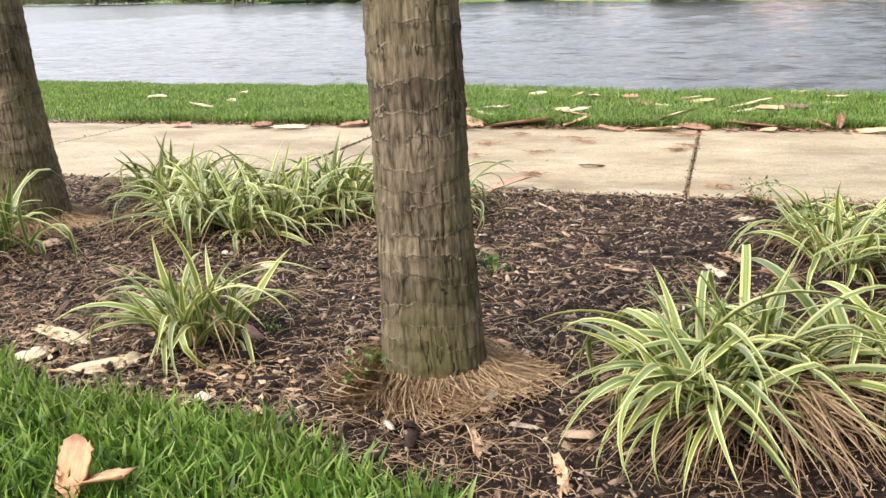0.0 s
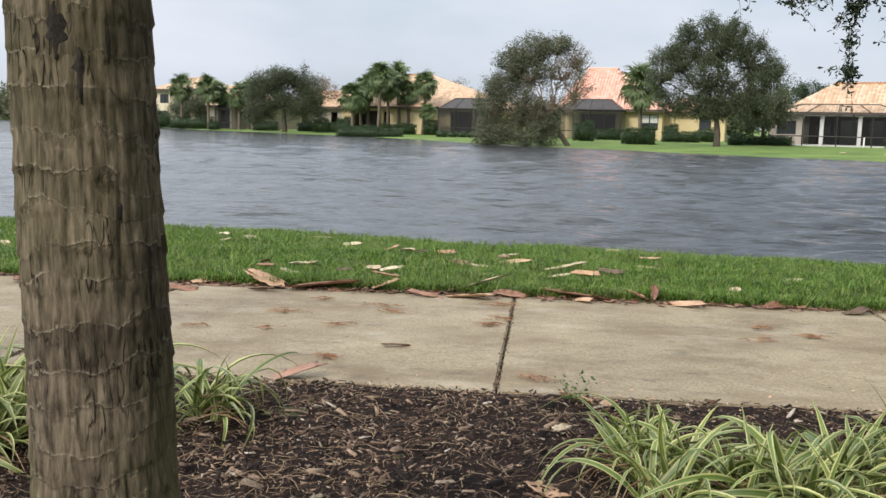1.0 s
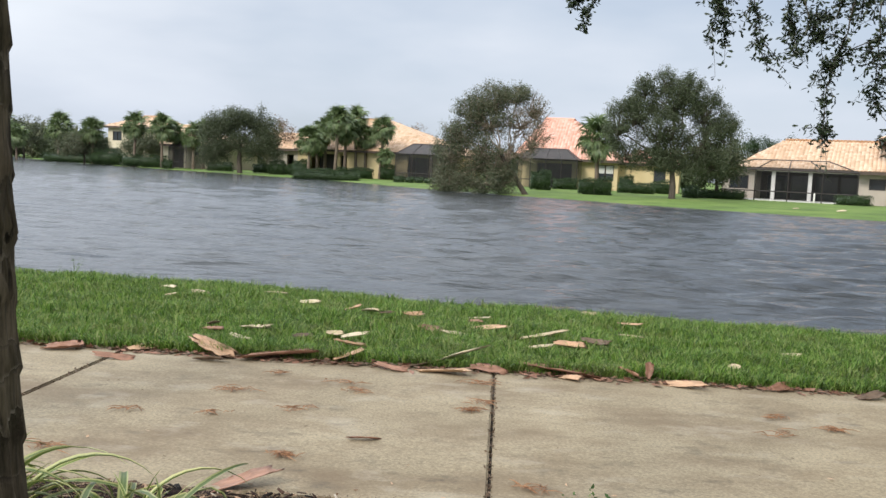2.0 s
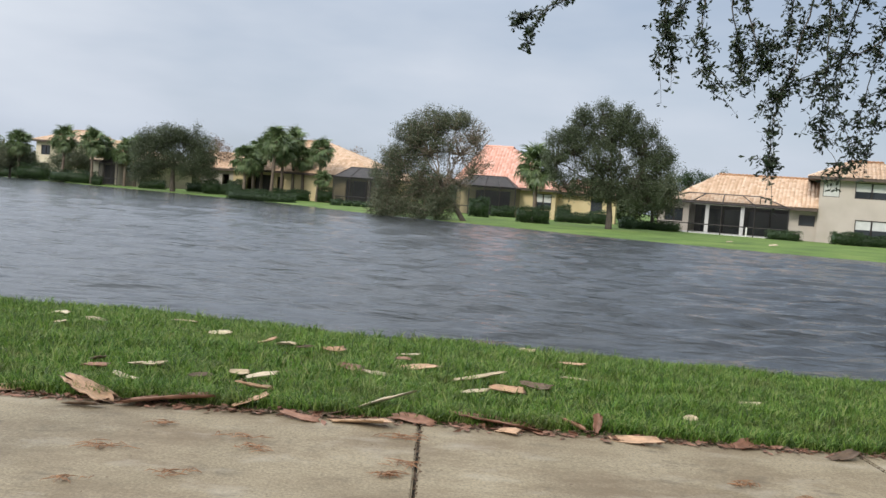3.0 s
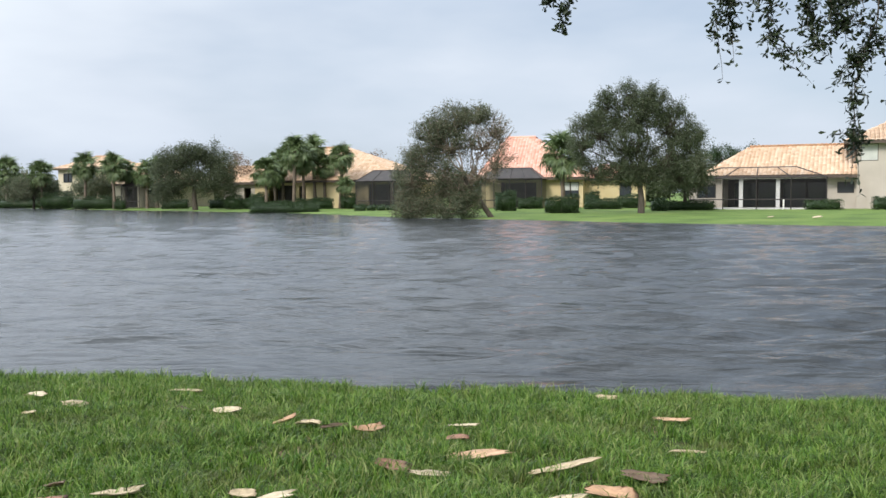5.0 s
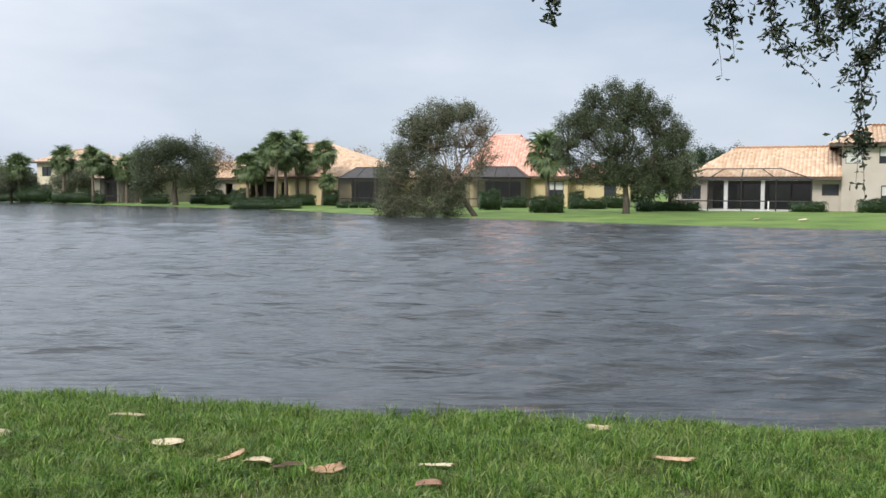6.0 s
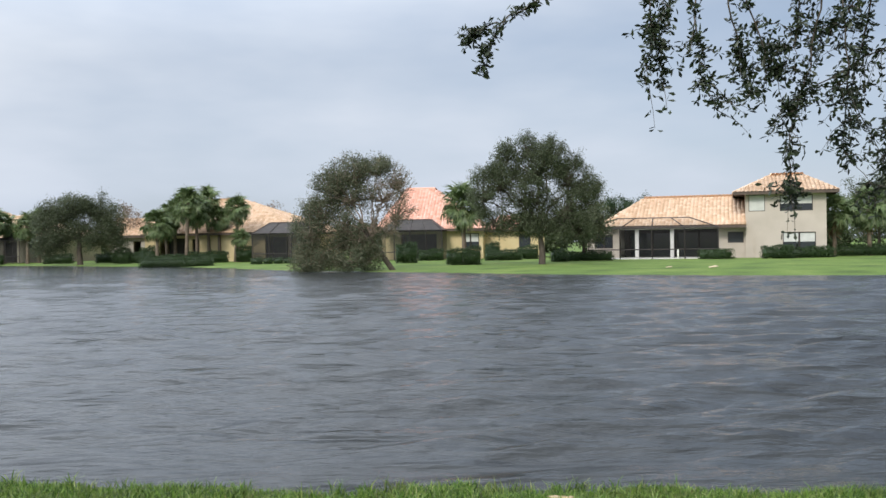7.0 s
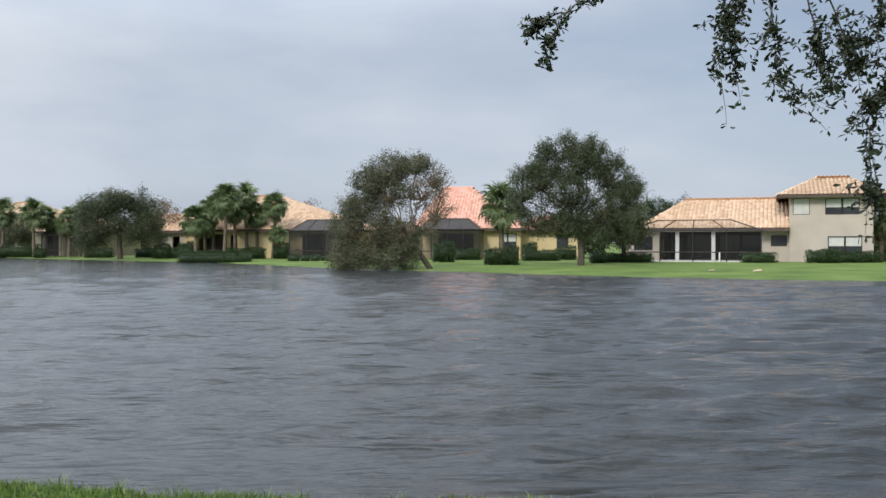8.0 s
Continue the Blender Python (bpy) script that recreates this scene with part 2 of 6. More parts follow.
def bark_material():
    """Palm bark by the trunk's unrolled skin: ragged bands with pale lips and painted shade below them, upright cracks,
    fibres and algae.
    """
    m = bpy.data.materials.new("palm_bark")
    m.use_nodes = True
    n, l = m.node_tree.nodes, m.node_tree.links
    bsdf = n["Principled BSDF"]; bsdf.inputs["Roughness"].default_value = 0.9; bsdf.inputs["Specular IOR Level"].default_value = 0.15
    tc = n.new("ShaderNodeTexCoord")

    def noise_at(source, scale, stretch, detail=4, rough=0.55):
        mp = n.new("ShaderNodeMapping"); mp.inputs["Scale"].default_value = stretch
        l.new(source, mp.inputs[0])
        t = n.new("ShaderNodeTexNoise"); t.inputs["Scale"].default_value = scale; t.inputs["Detail"].default_value = detail; t.inputs["Roughness"].default_value = rough
        l.new(mp.outputs[0], t.inputs["Vector"])
        return t.outputs["Fac"]

    def remap(value, a, b, c, d):
        r = n.new("ShaderNodeMapRange")
        for k, q in enumerate((a, b, c, d)):
            r.inputs[k + 1].default_value = q
        l.new(value, r.inputs[0])
        return r.outputs[0]

    def maths(kind, a, b):
        q = n.new("ShaderNodeMath"); q.operation = kind
        for k, v in enumerate((a, b)):
            if isinstance(v, float):
                q.inputs[k].default_value = v
            else:
                l.new(v, q.inputs[k])
        return q.outputs[0]

    def blend(fac, under, over):
        q = n.new("ShaderNodeMix"); q.data_type = "RGBA"
        l.new(fac, q.inputs[0]); l.new(under, q.inputs[6])
        if isinstance(over, tuple):
            q.inputs[7].default_value = (*over, 1)
        else:
            l.new(over, q.inputs[7])
        return q.outputs[2]

    obj, uv = tc.outputs["Object"], tc.outputs["UV"]
    sep = n.new("ShaderNodeSeparateXYZ"); l.new(uv, sep.inputs[0])
    ramp = n.new("ShaderNodeValToRGB")
    ramp.color_ramp.elements[0].position, ramp.color_ramp.elements[0].color = 0.28, (0.06, 0.045, 0.031, 1)
    ramp.color_ramp.elements[1].position, ramp.color_ramp.elements[1].color = 0.72, (0.155, 0.12, 0.083, 1)
    l.new(noise_at(obj, 7.0, (1, 1, 0.7)), ramp.inputs[0])
    fibre = noise_at(obj, 85.0, (1, 1, 0.14), 6, 0.7)
    tint = n.new("ShaderNodeVectorMath"); tint.operation = "SCALE"
    l.new(ramp.outputs[0], tint.inputs[0]); l.new(remap(fibre, 0.34, 0.66, 0.25, 1.75), tint.inputs["Scale"])
    # bands: height with a wandering offset, in units of one band
    wander = maths("ADD", remap(noise_at(obj, 4.5, (1, 1, 1.8), 3, 0.5), 0.0, 1.0, -1.6, 1.6), remap(noise_at(obj, 34.0, (1, 1, 0.7), 5, 0.65), 0.0, 1.0, -0.45, 0.45))
    band = maths("ADD", maths("DIVIDE", sep.outputs["Y"], 0.064), wander)
    inside = maths("FRACT", band, 0.0)
    row = maths("FLOOR", band, 0.0)
    lip = maths("MULTIPLY", remap(inside, 0.0, 0.1, 1.0, 0.0), remap(noise_at(obj, 18.0, (1, 1, 0.8), 6, 0.65), 0.45, 0.6, 0.0, 0.75))
    # dark line just below each lip: the lip's shadow put into the colour
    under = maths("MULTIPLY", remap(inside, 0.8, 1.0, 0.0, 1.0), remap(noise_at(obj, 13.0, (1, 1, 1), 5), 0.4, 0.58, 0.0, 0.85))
    # upright cracks that change from band to band
    mix_v = n.new("ShaderNodeCombineXYZ")
    l.new(maths("ADD", maths("MULTIPLY", sep.outputs["X"], 30.0), maths("MULTIPLY", row, 0.37)), mix_v.inputs[0])
    l.new(maths("MULTIPLY", sep.outputs["Y"], 4.5), mix_v.inputs[1]); l.new(maths("MULTIPLY", row, 0.05), mix_v.inputs[2])
    cn = n.new("ShaderNodeTexNoise"); cn.inputs["Scale"].default_value = 1.0; cn.inputs["Detail"].default_value = 3
    l.new(mix_v.outputs[0], cn.inputs["Vector"])
    near_half = maths("ABSOLUTE", maths("SUBTRACT", cn.outputs["Fac"], 0.5), 0.0)
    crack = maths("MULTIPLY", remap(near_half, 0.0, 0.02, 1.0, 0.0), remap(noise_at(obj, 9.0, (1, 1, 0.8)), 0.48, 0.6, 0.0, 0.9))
    grey = n.new("ShaderNodeTexWhiteNoise"); grey.noise_dimensions = "1D"; l.new(row, grey.inputs["W"])
    toned = n.new("ShaderNodeVectorMath"); toned.operation = "SCALE"
    l.new(tint.outputs[0], toned.inputs[0]); l.new(remap(grey.outputs["Value"], 0.0, 1.0, 0.78, 1.25), toned.inputs["Scale"])
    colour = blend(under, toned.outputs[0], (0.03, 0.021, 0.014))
    colour = blend(lip, colour, (0.36, 0.3, 0.22))
    algae = maths("MULTIPLY", remap(noise_at(obj, 3.0, (1, 1, 0.6), 6, 0.65), 0.4, 0.62, 0.0, 0.7), remap(sep.outputs["Y"], 0.3, 1.6, 1.0, 0.3))
    colour = blend(algae, colour, (0.068, 0.066, 0.02))
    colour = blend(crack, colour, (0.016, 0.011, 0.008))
    l.new(colour, bsdf.inputs["Base Color"])
    height = maths("SUBTRACT", maths("ADD", maths("MULTIPLY", fibre, 0.5), lip), maths("ADD", crack, under))
    bp = n.new("ShaderNodeBump"); bp.inputs["Strength"].default_value = 1.0; bp.inputs["Distance"].default_value = 0.005
    l.new(height, bp.inputs["Height"]); l.new(bp.outputs[0], bsdf.inputs["Normal"])
    return m


M_BARK = bark_material()


def strap_material():
    """Leaves with a green middle and cream margins, by the width of the blade."""
    m = bpy.data.materials.new("variegated_leaf")
    m.use_nodes = True
    n, l = m.node_tree.nodes, m.node_tree.links
    bsdf = n["Principled BSDF"]; bsdf.inputs["Roughness"].default_value = 0.42
    uv = n.new("ShaderNodeTexCoord"); sep = n.new("ShaderNodeSeparateXYZ"); l.new(uv.outputs["UV"], sep.inputs[0])
    mp = n.new("ShaderNodeMapping"); mp.inputs["Scale"].default_value = (30, 0.7, 1); l.new(uv.outputs["UV"], mp.inputs[0])
    ns = n.new("ShaderNodeTexNoise"); ns.inputs["Scale"].default_value = 1.0; ns.inputs["Detail"].default_value = 2; l.new(mp.outputs[0], ns.inputs["Vector"])
    wob = n.new("ShaderNodeMath"); wob.operation = "MULTIPLY_ADD"; wob.inputs[1].default_value = 0.4; l.new(ns.outputs["Fac"], wob.inputs[0]); l.new(sep.outputs["X"], wob.inputs[2])
    ramp = n.new("ShaderNodeValToRGB")
    while len(ramp.color_ramp.elements) < 6:
        ramp.color_ramp.elements.new(0.5)
    cream, green, mid = (0.52, 0.53, 0.21, 1), (0.09, 0.16, 0.03, 1), (0.19, 0.27, 0.06, 1)
    for e, (p, c) in zip(ramp.color_ramp.elements, ((0.31, cream), (0.35, mid), (0.5, green), (0.7, mid), (0.95, green), (0.985, cream))):
        e.position, e.color = p, c
    l.new(wob.outputs[0], ramp.inputs[0])
    info = n.new("ShaderNodeObjectInfo")
    hsv = n.new("ShaderNodeHueSaturation")
    mr = n.new("ShaderNodeMapRange"); mr.inputs[3].default_value, mr.inputs[4].default_value = 0.45, 1.12; l.new(info.outputs["Random"], mr.inputs[0])
    mh = n.new("ShaderNodeMapRange"); mh.inputs[3].default_value, mh.inputs[4].default_value = 0.505, 0.475; l.new(info.outputs["Random"], mh.inputs[0])
    l.new(mh.outputs[0], hsv.inputs["Hue"]); l.new(mr.outputs[0], hsv.inputs["Value"]); l.new(ramp.outputs[0], hsv.inputs["Color"])
    l.new(hsv.outputs[0], bsdf.inputs["Base Color"])
    tr = n.new("ShaderNodeBsdfTranslucent"); l.new(hsv.outputs[0], tr.inputs[0])
    ms = n.new("ShaderNodeMixShader"); ms.inputs[0].default_value = 0.25
    l.new(bsdf.outputs[0], ms.inputs[1]); l.new(tr.outputs[0], ms.inputs[2]); l.new(ms.outputs[0], n["Material Output"].inputs[0])
    return m


M_STRAP = strap_material()


def water_material():
    """Lake water: a dark body under a wind-ruffled skin, rougher where the gusts reach it."""
    m = bpy.data.materials.new("lake_water")
    m.use_nodes = True
    n, l = m.node_tree.nodes, m.node_tree.links
    bsdf = n["Principled BSDF"]
    bsdf.inputs["Base Color"].default_value = (0.042, 0.046, 0.048, 1)
    bsdf.inputs["Roughness"].default_value = 0.05
    bsdf.inputs["IOR"].default_value = 1.333
    tc = n.new("ShaderNodeTexCoord")
    # a gust ruffles one side of the lake; its border wanders
    gust_map = n.new("ShaderNodeMapping"); gust_map.inputs["Scale"].default_value = (0.06, 0.14, 1)
    l.new(tc.outputs["Object"], gust_map.inputs[0])
    gust_noise = n.new("ShaderNodeTexNoise"); gust_noise.inputs["Scale"].default_value = 1.0; gust_noise.inputs["Detail"].default_value = 3
    l.new(gust_map.outputs[0], gust_noise.inputs["Vector"])
    place = n.new("ShaderNodeSeparateXYZ"); l.new(tc.outputs["Object"], place.inputs[0])
    wander = n.new("ShaderNodeMath"); wander.operation = "MULTIPLY_ADD"; wander.inputs[1].default_value = 16.0
    l.new(gust_noise.outputs["Fac"], wander.inputs[0]); l.new(place.outputs["X"], wander.inputs[2])

    def by_gust(low, high):
        r = n.new("ShaderNodeMapRange"); r.interpolation_type = "SMOOTHSTEP"
        r.inputs[1].default_value, r.inputs[2].default_value, r.inputs[3].default_value, r.inputs[4].default_value = -6.0, 18.0, low, high
        l.new(wander.outputs[0], r.inputs[0])
        return r

    l.new(by_gust(0.11, 0.15).outputs[0], bsdf.inputs["Roughness"])
    gusts = by_gust(0.6, 1.0)
    last = None
    for (sx, sy, rz, sc, dist, det, kind) in ((0.45, 1.5, 12, 0.75, 0.17, 3, "FBM"), (0.5, 1.7, -7, 1.9, 0.1, 3, "RIDGED_MULTIFRACTAL"), (0.7, 2.0, 10, 5.0, 0.05, 4, "FBM")):
        mp = n.new("ShaderNodeMapping"); mp.inputs["Scale"].default_value = (sx, sy, 1); mp.inputs["Rotation"].default_value = (0, 0, radians(rz))
        l.new(tc.outputs["Object"], mp.inputs[0])
        ns = n.new("ShaderNodeTexNoise"); ns.noise_type = kind; ns.inputs["Scale"].default_value = sc; ns.inputs["Detail"].default_value = det; ns.inputs["Roughness"].default_value = 0.5
        l.new(mp.outputs[0], ns.inputs["Vector"])
        bp = n.new("ShaderNodeBump"); bp.inputs["Distance"].default_value = dist
        l.new(gusts.outputs[0], bp.inputs["Strength"])
        l.new(ns.outputs["Fac"], bp.inputs["Height"])
        if last:
            l.new(last.outputs[0], bp.inputs["Normal"])
        last = bp
    l.new(last.outputs[0], bsdf.inputs["Normal"])
    return m


M_WATER = water_material()

# ---- ground, lake, path ----
WATER_Z = -0.25
FAR_X = np.array([-900, -190, -100, -73, -36, -28, -18, -5, 0, 9, 17.5, 23, 42, 90, 160, 900.0])
FAR_Y = np.array([860, 255, 180, 138, 101, 95, 86, 68, 62, 52.5, 47, 44, 36, 24, 16, 10.0])


def far_shore(x):
    return np.interp(x, FAR_X, FAR_Y) + 0.5 * np.sin(x * 0.31) * (np.abs(x) < 60)


def near_shore(x):
    return 11.52 - 0.165 * np.clip(x, -60, 60) + 0.07 * np.sin(x * 1.7) + 0.05 * np.sin(x * 4.1 + 1)


def ground_z(x, y):
    x, y = np.asarray(x, float), np.asarray(y, float)
    ns, fs = near_shore(x), far_shore(x)
    t = np.clip((y - 7.39) / (ns - 7.39), 0, None)
    near = np.where(t < 1, -0.025 - 0.235 * t ** 1.6, -0.26 - 0.3 * (y - ns))
    near = np.where(y < 7.39, -0.025, near)
    near = np.where((y > 4.9) & (y < 7.36), -0.07, near)
    d = (y - fs) * 0.75
    far = np.where(d < 0, -0.25 + 0.25 * d, -0.25 + 0.22 * (1 - np.exp(-np.clip(d, 0, 500) / 7.0)))
    z = np.where(y < (ns + fs) / 2, near, far)
    return np.maximum(z, -1.2) + 0.006 * np.sin(x * 3.1 + y * 2.3) + 0.005 * np.sin(x * 7.7 - y * 5.1)


def steps(*spans):
    out = []
    for a, b, s in spans:
        out.extend(np.arange(a, b, s))
    return np.array(out + [spans[-1][1]])


gx = steps((-1500, -240, 90), (-240, -120, 12), (-120, -40, 3), (-40, -10, 1.5), (-10, 9, 0.16), (9, 60, 1.5), (60, 160, 10), (160, 1500, 110))
gy = steps((-400, -40, 60), (-40, -2, 4), (-2, 4.8, 0.25), (4.8, 14, 0.1), (14, 30, 1), (30, 125, 1.25), (125, 260, 9), (260, 1600, 90))
GX, GY = np.meshgrid(gx, gy, indexing="ij")
gv = np.stack([GX, GY, ground_z(GX, GY)], -1).reshape(-1, 3)
ii, jj = np.meshgrid(np.arange(len(gx) - 1), np.arange(len(gy) - 1), indexing="ij")
gf = np.stack([ii * len(gy) + jj, (ii + 1) * len(gy) + jj, (ii + 1) * len(gy) + jj + 1, ii * len(gy) + jj + 1], -1).reshape(-1, 4)
ground_mesh = smooth(fast_mesh("ground", gv, gf))
ground_mesh.materials.append(M_LAWN); ground_mesh.materials.append(M_SOIL)
mid_y = gv[gf].mean(axis=1)
ground_mesh.polygons.foreach_set("material_index", ((mid_y[:, 1] < 14) & (mid_y[:, 1] > -2) & (np.abs(mid_y[:, 0]) < 12)).astype(np.int32))
tagged(add_mesh("ground", ground_mesh, None), "green lawn ground running down to the lake", "ground", kind="structure")

# the lake surface: wind waves stand up near by and fade out with distance
wy = [9.0]
while wy[-1] < 75:
    wy.append(wy[-1] + 0.05 + 0.0115 * max(0.0, wy[-1] - 10.5))
wy = np.array([-20.0 + 28] + wy + [90, 120, 180, 300, 600, 1200])
wx = np.concatenate([[-1400, -600, -250, -120, -70], np.arange(-46, -14, 0.28), np.arange(-14, 14, 0.13), np.arange(14, 42, 0.28), [60, 110, 250, 700]])
WX, WY = np.meshgrid(wx, wy, indexing="ij")
WH = np.zeros_like(WX)
dist = np.hypot(WX, WY - 4)
calm = 0.65 + 0.35 * np.clip((WX + 8) / 16, 0, 1)
gust = 0.85 + 0.15 * np.sin(WX * 0.11 + WY * 0.31 + 1.0) * np.sin(WX * 0.07 - WY * 0.17) + 0.1 * np.sin(WX * 0.35 + WY * 0.9)
for k in range(60):
    lam = 0.26 * (1.7 / 0.26) ** (k / 59) * rng.uniform(0.9, 1.1)
    th = radians(101 + rng.normal(0, 17))
    kk = 2 * np.pi / lam
    ph = kk * (WX * math.cos(th) + WY * math.sin(th)) + rng.uniform(0, 6.28) + 0.6 * np.sin(WX * 0.23 + k) + 0.5 * np.sin(WY * 0.31 + 2 * k)
    fade = np.clip(1.4 - dist / (lam * 62), 0, 1)
    WH += 0.0095 * lam * fade * calm * (1 - np.abs(np.sin(ph / 2)) * 2 + 0.27) * gust
inside = np.clip((46 - np.abs(WX)) / 6, 0, 1) * np.clip((72 - WY) / 10, 0, 1)
WH *= inside * np.clip((WY - near_shore(WX) + 0.1) / 2.0, 0.05, 1) * np.clip((far_shore(WX) - WY) / 4.0, 0.0, 1)
ii, jj = np.meshgrid(np.arange(len(wx) - 1), np.arange(len(wy) - 1), indexing="ij")
wf = np.stack([ii * len(wy) + jj, (ii + 1) * len(wy) + jj, (ii + 1) * len(wy) + jj + 1, ii * len(wy) + jj + 1], -1).reshape(-1, 4)
tagged(add_mesh("water", smooth(fast_mesh("water", np.stack([WX, WY, WH + WATER_Z], -1).reshape(-1, 3), wf)), M_WATER), "wind-rippled grey lake water reflecting a cloudy sky", "lake", kind="structure")

SLAB = 2.44
walkway = thing("pavement", (0, 0, 0), "weathered beige concrete footpath of square slabs beside the lawn", "footpath", kind="structure")
bm = box(bmesh.new(), 0.007, SLAB - 0.007, 4.95, 7.39, -0.11, 0.0)
top = [v for v in bm.verts if v.co.z > -0.05]
for v in top:
    if v.co.y > 7:
        v.co.z = -0.03
bmesh.ops.bevel(bm, geom=[e for e in bm.edges if all(v in top for v in e.verts)], offset=0.008, segments=2, affect="EDGES")
slab_mesh = bpy.data.meshes.new("slab")
bm.to_mesh(slab_mesh); bm.free()
slab_mesh.materials.append(M_SLAB)
for k in range(-16, 14):
    s = new("slab", slab_mesh)
    s.matrix_basis = pose(k * SLAB, 0, rng.uniform(-0.003, 0.003))
    s.parent = walkway
box_part("joint_fill", (-16 * SLAB, 14 * SLAB, 4.96, 7.38, -0.1, -0.045), M_JOINT, walkway, "dark dirt filling the joints")


def bed_edge(x):
    """The line where the foreground lawn ends and the mulch begins."""
    return 1.94 + 0.24 * np.clip(-0.45 - x, 0, 9) + 0.05 * np.sin(x * 5.0) + 0.02 * np.sin(x * 13.0) - 1.6 * np.clip(x + 0.35, 0, 1.2)


bx = np.arange(-9, 6.01, 0.1)
bw = np.linspace(0, 1, 40)
BX, BW = np.meshgrid(bx, bw, indexing="ij")
BY = bed_edge(BX) * (1 - BW) + 4.948 * BW
BZ = np.array([[0.012 * noise.noise((x * 2.3, y * 2.3, 0)) + 0.008 * noise.noise((x * 9, y * 9, 3)) for x, y in zip(rx, ry)] for rx, ry in zip(BX, BY)]) - 0.012
BZ += 0.012 * np.exp(-((BX + 0.58) ** 2 + (BY - 2.52) ** 2) / 0.06) + 0.008 * np.exp(-((BX + 3.12) ** 2 + (BY - 3.84) ** 2) / 0.1)
BZ = np.where(BW < 0.02, -0.03, BZ)
ii, jj = np.meshgrid(np.arange(len(bx) - 1), np.arange(len(bw) - 1), indexing="ij")
bf = np.stack([ii * 40 + jj, (ii + 1) * 40 + jj, (ii + 1) * 40 + jj + 1, ii * 40 + jj + 1], -1).reshape(-1, 4)
tagged(add_mesh("mulch_bed", smooth(fast_mesh("mulch_bed", np.stack([BX, BY, BZ], -1).reshape(-1, 3), bf)), M_MULCH), "dark brown mulch bed beside the footpath", "mulch bed", kind="structure")


# ---- loose cover: chips, straw, grass ----
def chips(n, x0, x1, size, name, mat, label, y_lo=None, y_hi=4.93, z=0.004):
    x = rng.uniform(x0, x1, n)
    lo = bed_edge(x) + 0.03 if y_lo is None else np.full(n, y_lo)
    y = lo + (y_hi - lo) * rng.random(n)
    L = size * rng.lognormal(0, 0.6, n); W = L * rng.uniform(0.15, 0.45, n); H = W * 0.35
    a = rng.uniform(0, 2 * np.pi, n); tip = rng.normal(0, 0.22, n)
    dx, dy = np.cos(a), np.sin(a)
    d = np.stack([dx * np.cos(tip), dy * np.cos(tip), np.sin(tip)], -1)
    s = np.stack([-dy, dx, rng.normal(0, 0.3, n)], -1)
    u = np.cross(d, s)
    c = np.stack([x, y, np.full(n, z) + rng.uniform(-0.004, 0.014, n) + np.abs(np.sin(tip)) * L * 0.4], -1)
    vs = []
    for i, j, k in ((-1, -1, 0), (1, -0.5, 0), (1, 0.6, 0), (-1, 1, 0), (-0.9, -0.6, 1), (0.9, -0.3, 1), (0.8, 0.3, 1), (-0.8, 0.7, 1)):
        vs.append(c + d * (i * L / 2)[:, None] + s * (j * W / 2)[:, None] + u * (k * H)[:, None])
    v = np.stack(vs, 1).reshape(-1, 3)
    o = np.arange(n)[:, None] * 8
    f = np.concatenate([o + [q] for q in ([4, 5, 6, 7], [0, 1, 5, 4], [1, 2, 6, 5], [2, 3, 7, 6], [3, 0, 4, 7])])
    tagged(add_mesh(name, fast_mesh(name, v, f), mat), label, "mulch", kind="stuff")


chips(95000, -4.2, 2.6, 0.0125, "mulch_chips", M_CHIP, "small dark wood chips of the mulch")
chips(4200, -4.0, 2.5, 0.012, "pale_chips", M_PALE_CHIP, "pale weathered flecks in the mulch")
chips(7000, 2.6, 6.0, 0.03, "mulch_chips", M_CHIP, "small dark wood chips of the mulch")
chips(5000, -9, -4.2, 0.035, "mulch_chips", M_CHIP, "small dark wood chips of the mulch")


def strands(n, place, length, width, mat, name, label, lift=0.012, droop=0.0):
    """Thin dry strands lying on the ground."""
    x, y = place(n)
    L = length * rng.lognormal(0, 0.35, n); a = rng.uniform(0, 2 * np.pi, n); c = rng.normal(0, 0.5, n)
    vs = []
    z0 = rng.uniform(0.0, lift, n)
    for k, t in enumerate((-0.5, -0.17, 0.17, 0.5)):
        ang = a + c * t
        px, py = x + np.cos(ang) * L * t, y + np.sin(ang) * L * t
        pz = z0 + 0.012 + lift * (0.25 - t * t) * 3 * rng.random(n)
        nx, ny = -np.sin(ang) * width / 2, np.cos(ang) * width / 2
        vs += [np.stack([px - nx, py - ny, pz], -1), np.stack([px + nx, py + ny, pz + width * 0.3], -1)]
    v = np.stack(vs, 1).reshape(-1, 3)
    o = np.arange(n)[:, None] * 8
    f = np.concatenate([o + [[2 * k, 2 * k + 2, 2 * k + 3, 2 * k + 1]] for k in range(3)])
    tagged(add_mesh(name, fast_mesh(name, v, f), mat), label, "straw", kind="stuff")


def in_bed(n):
    x = rng.uniform(-3.6, 2.4, n); lo = bed_edge(x) + 0.05
    return x, lo + (4.9 - lo) * rng.random(n) ** 1.4


def in_strip(n):
    x = rng.uniform(-5, 4.4, n)
    return x, 7.42 + (near_shore(x) - 7.6) * rng.random(n)


strands(12500, in_bed, 0.085, 0.0019, M_STRAW, "dry_straw", "dry pale straw scattered on the mulch")


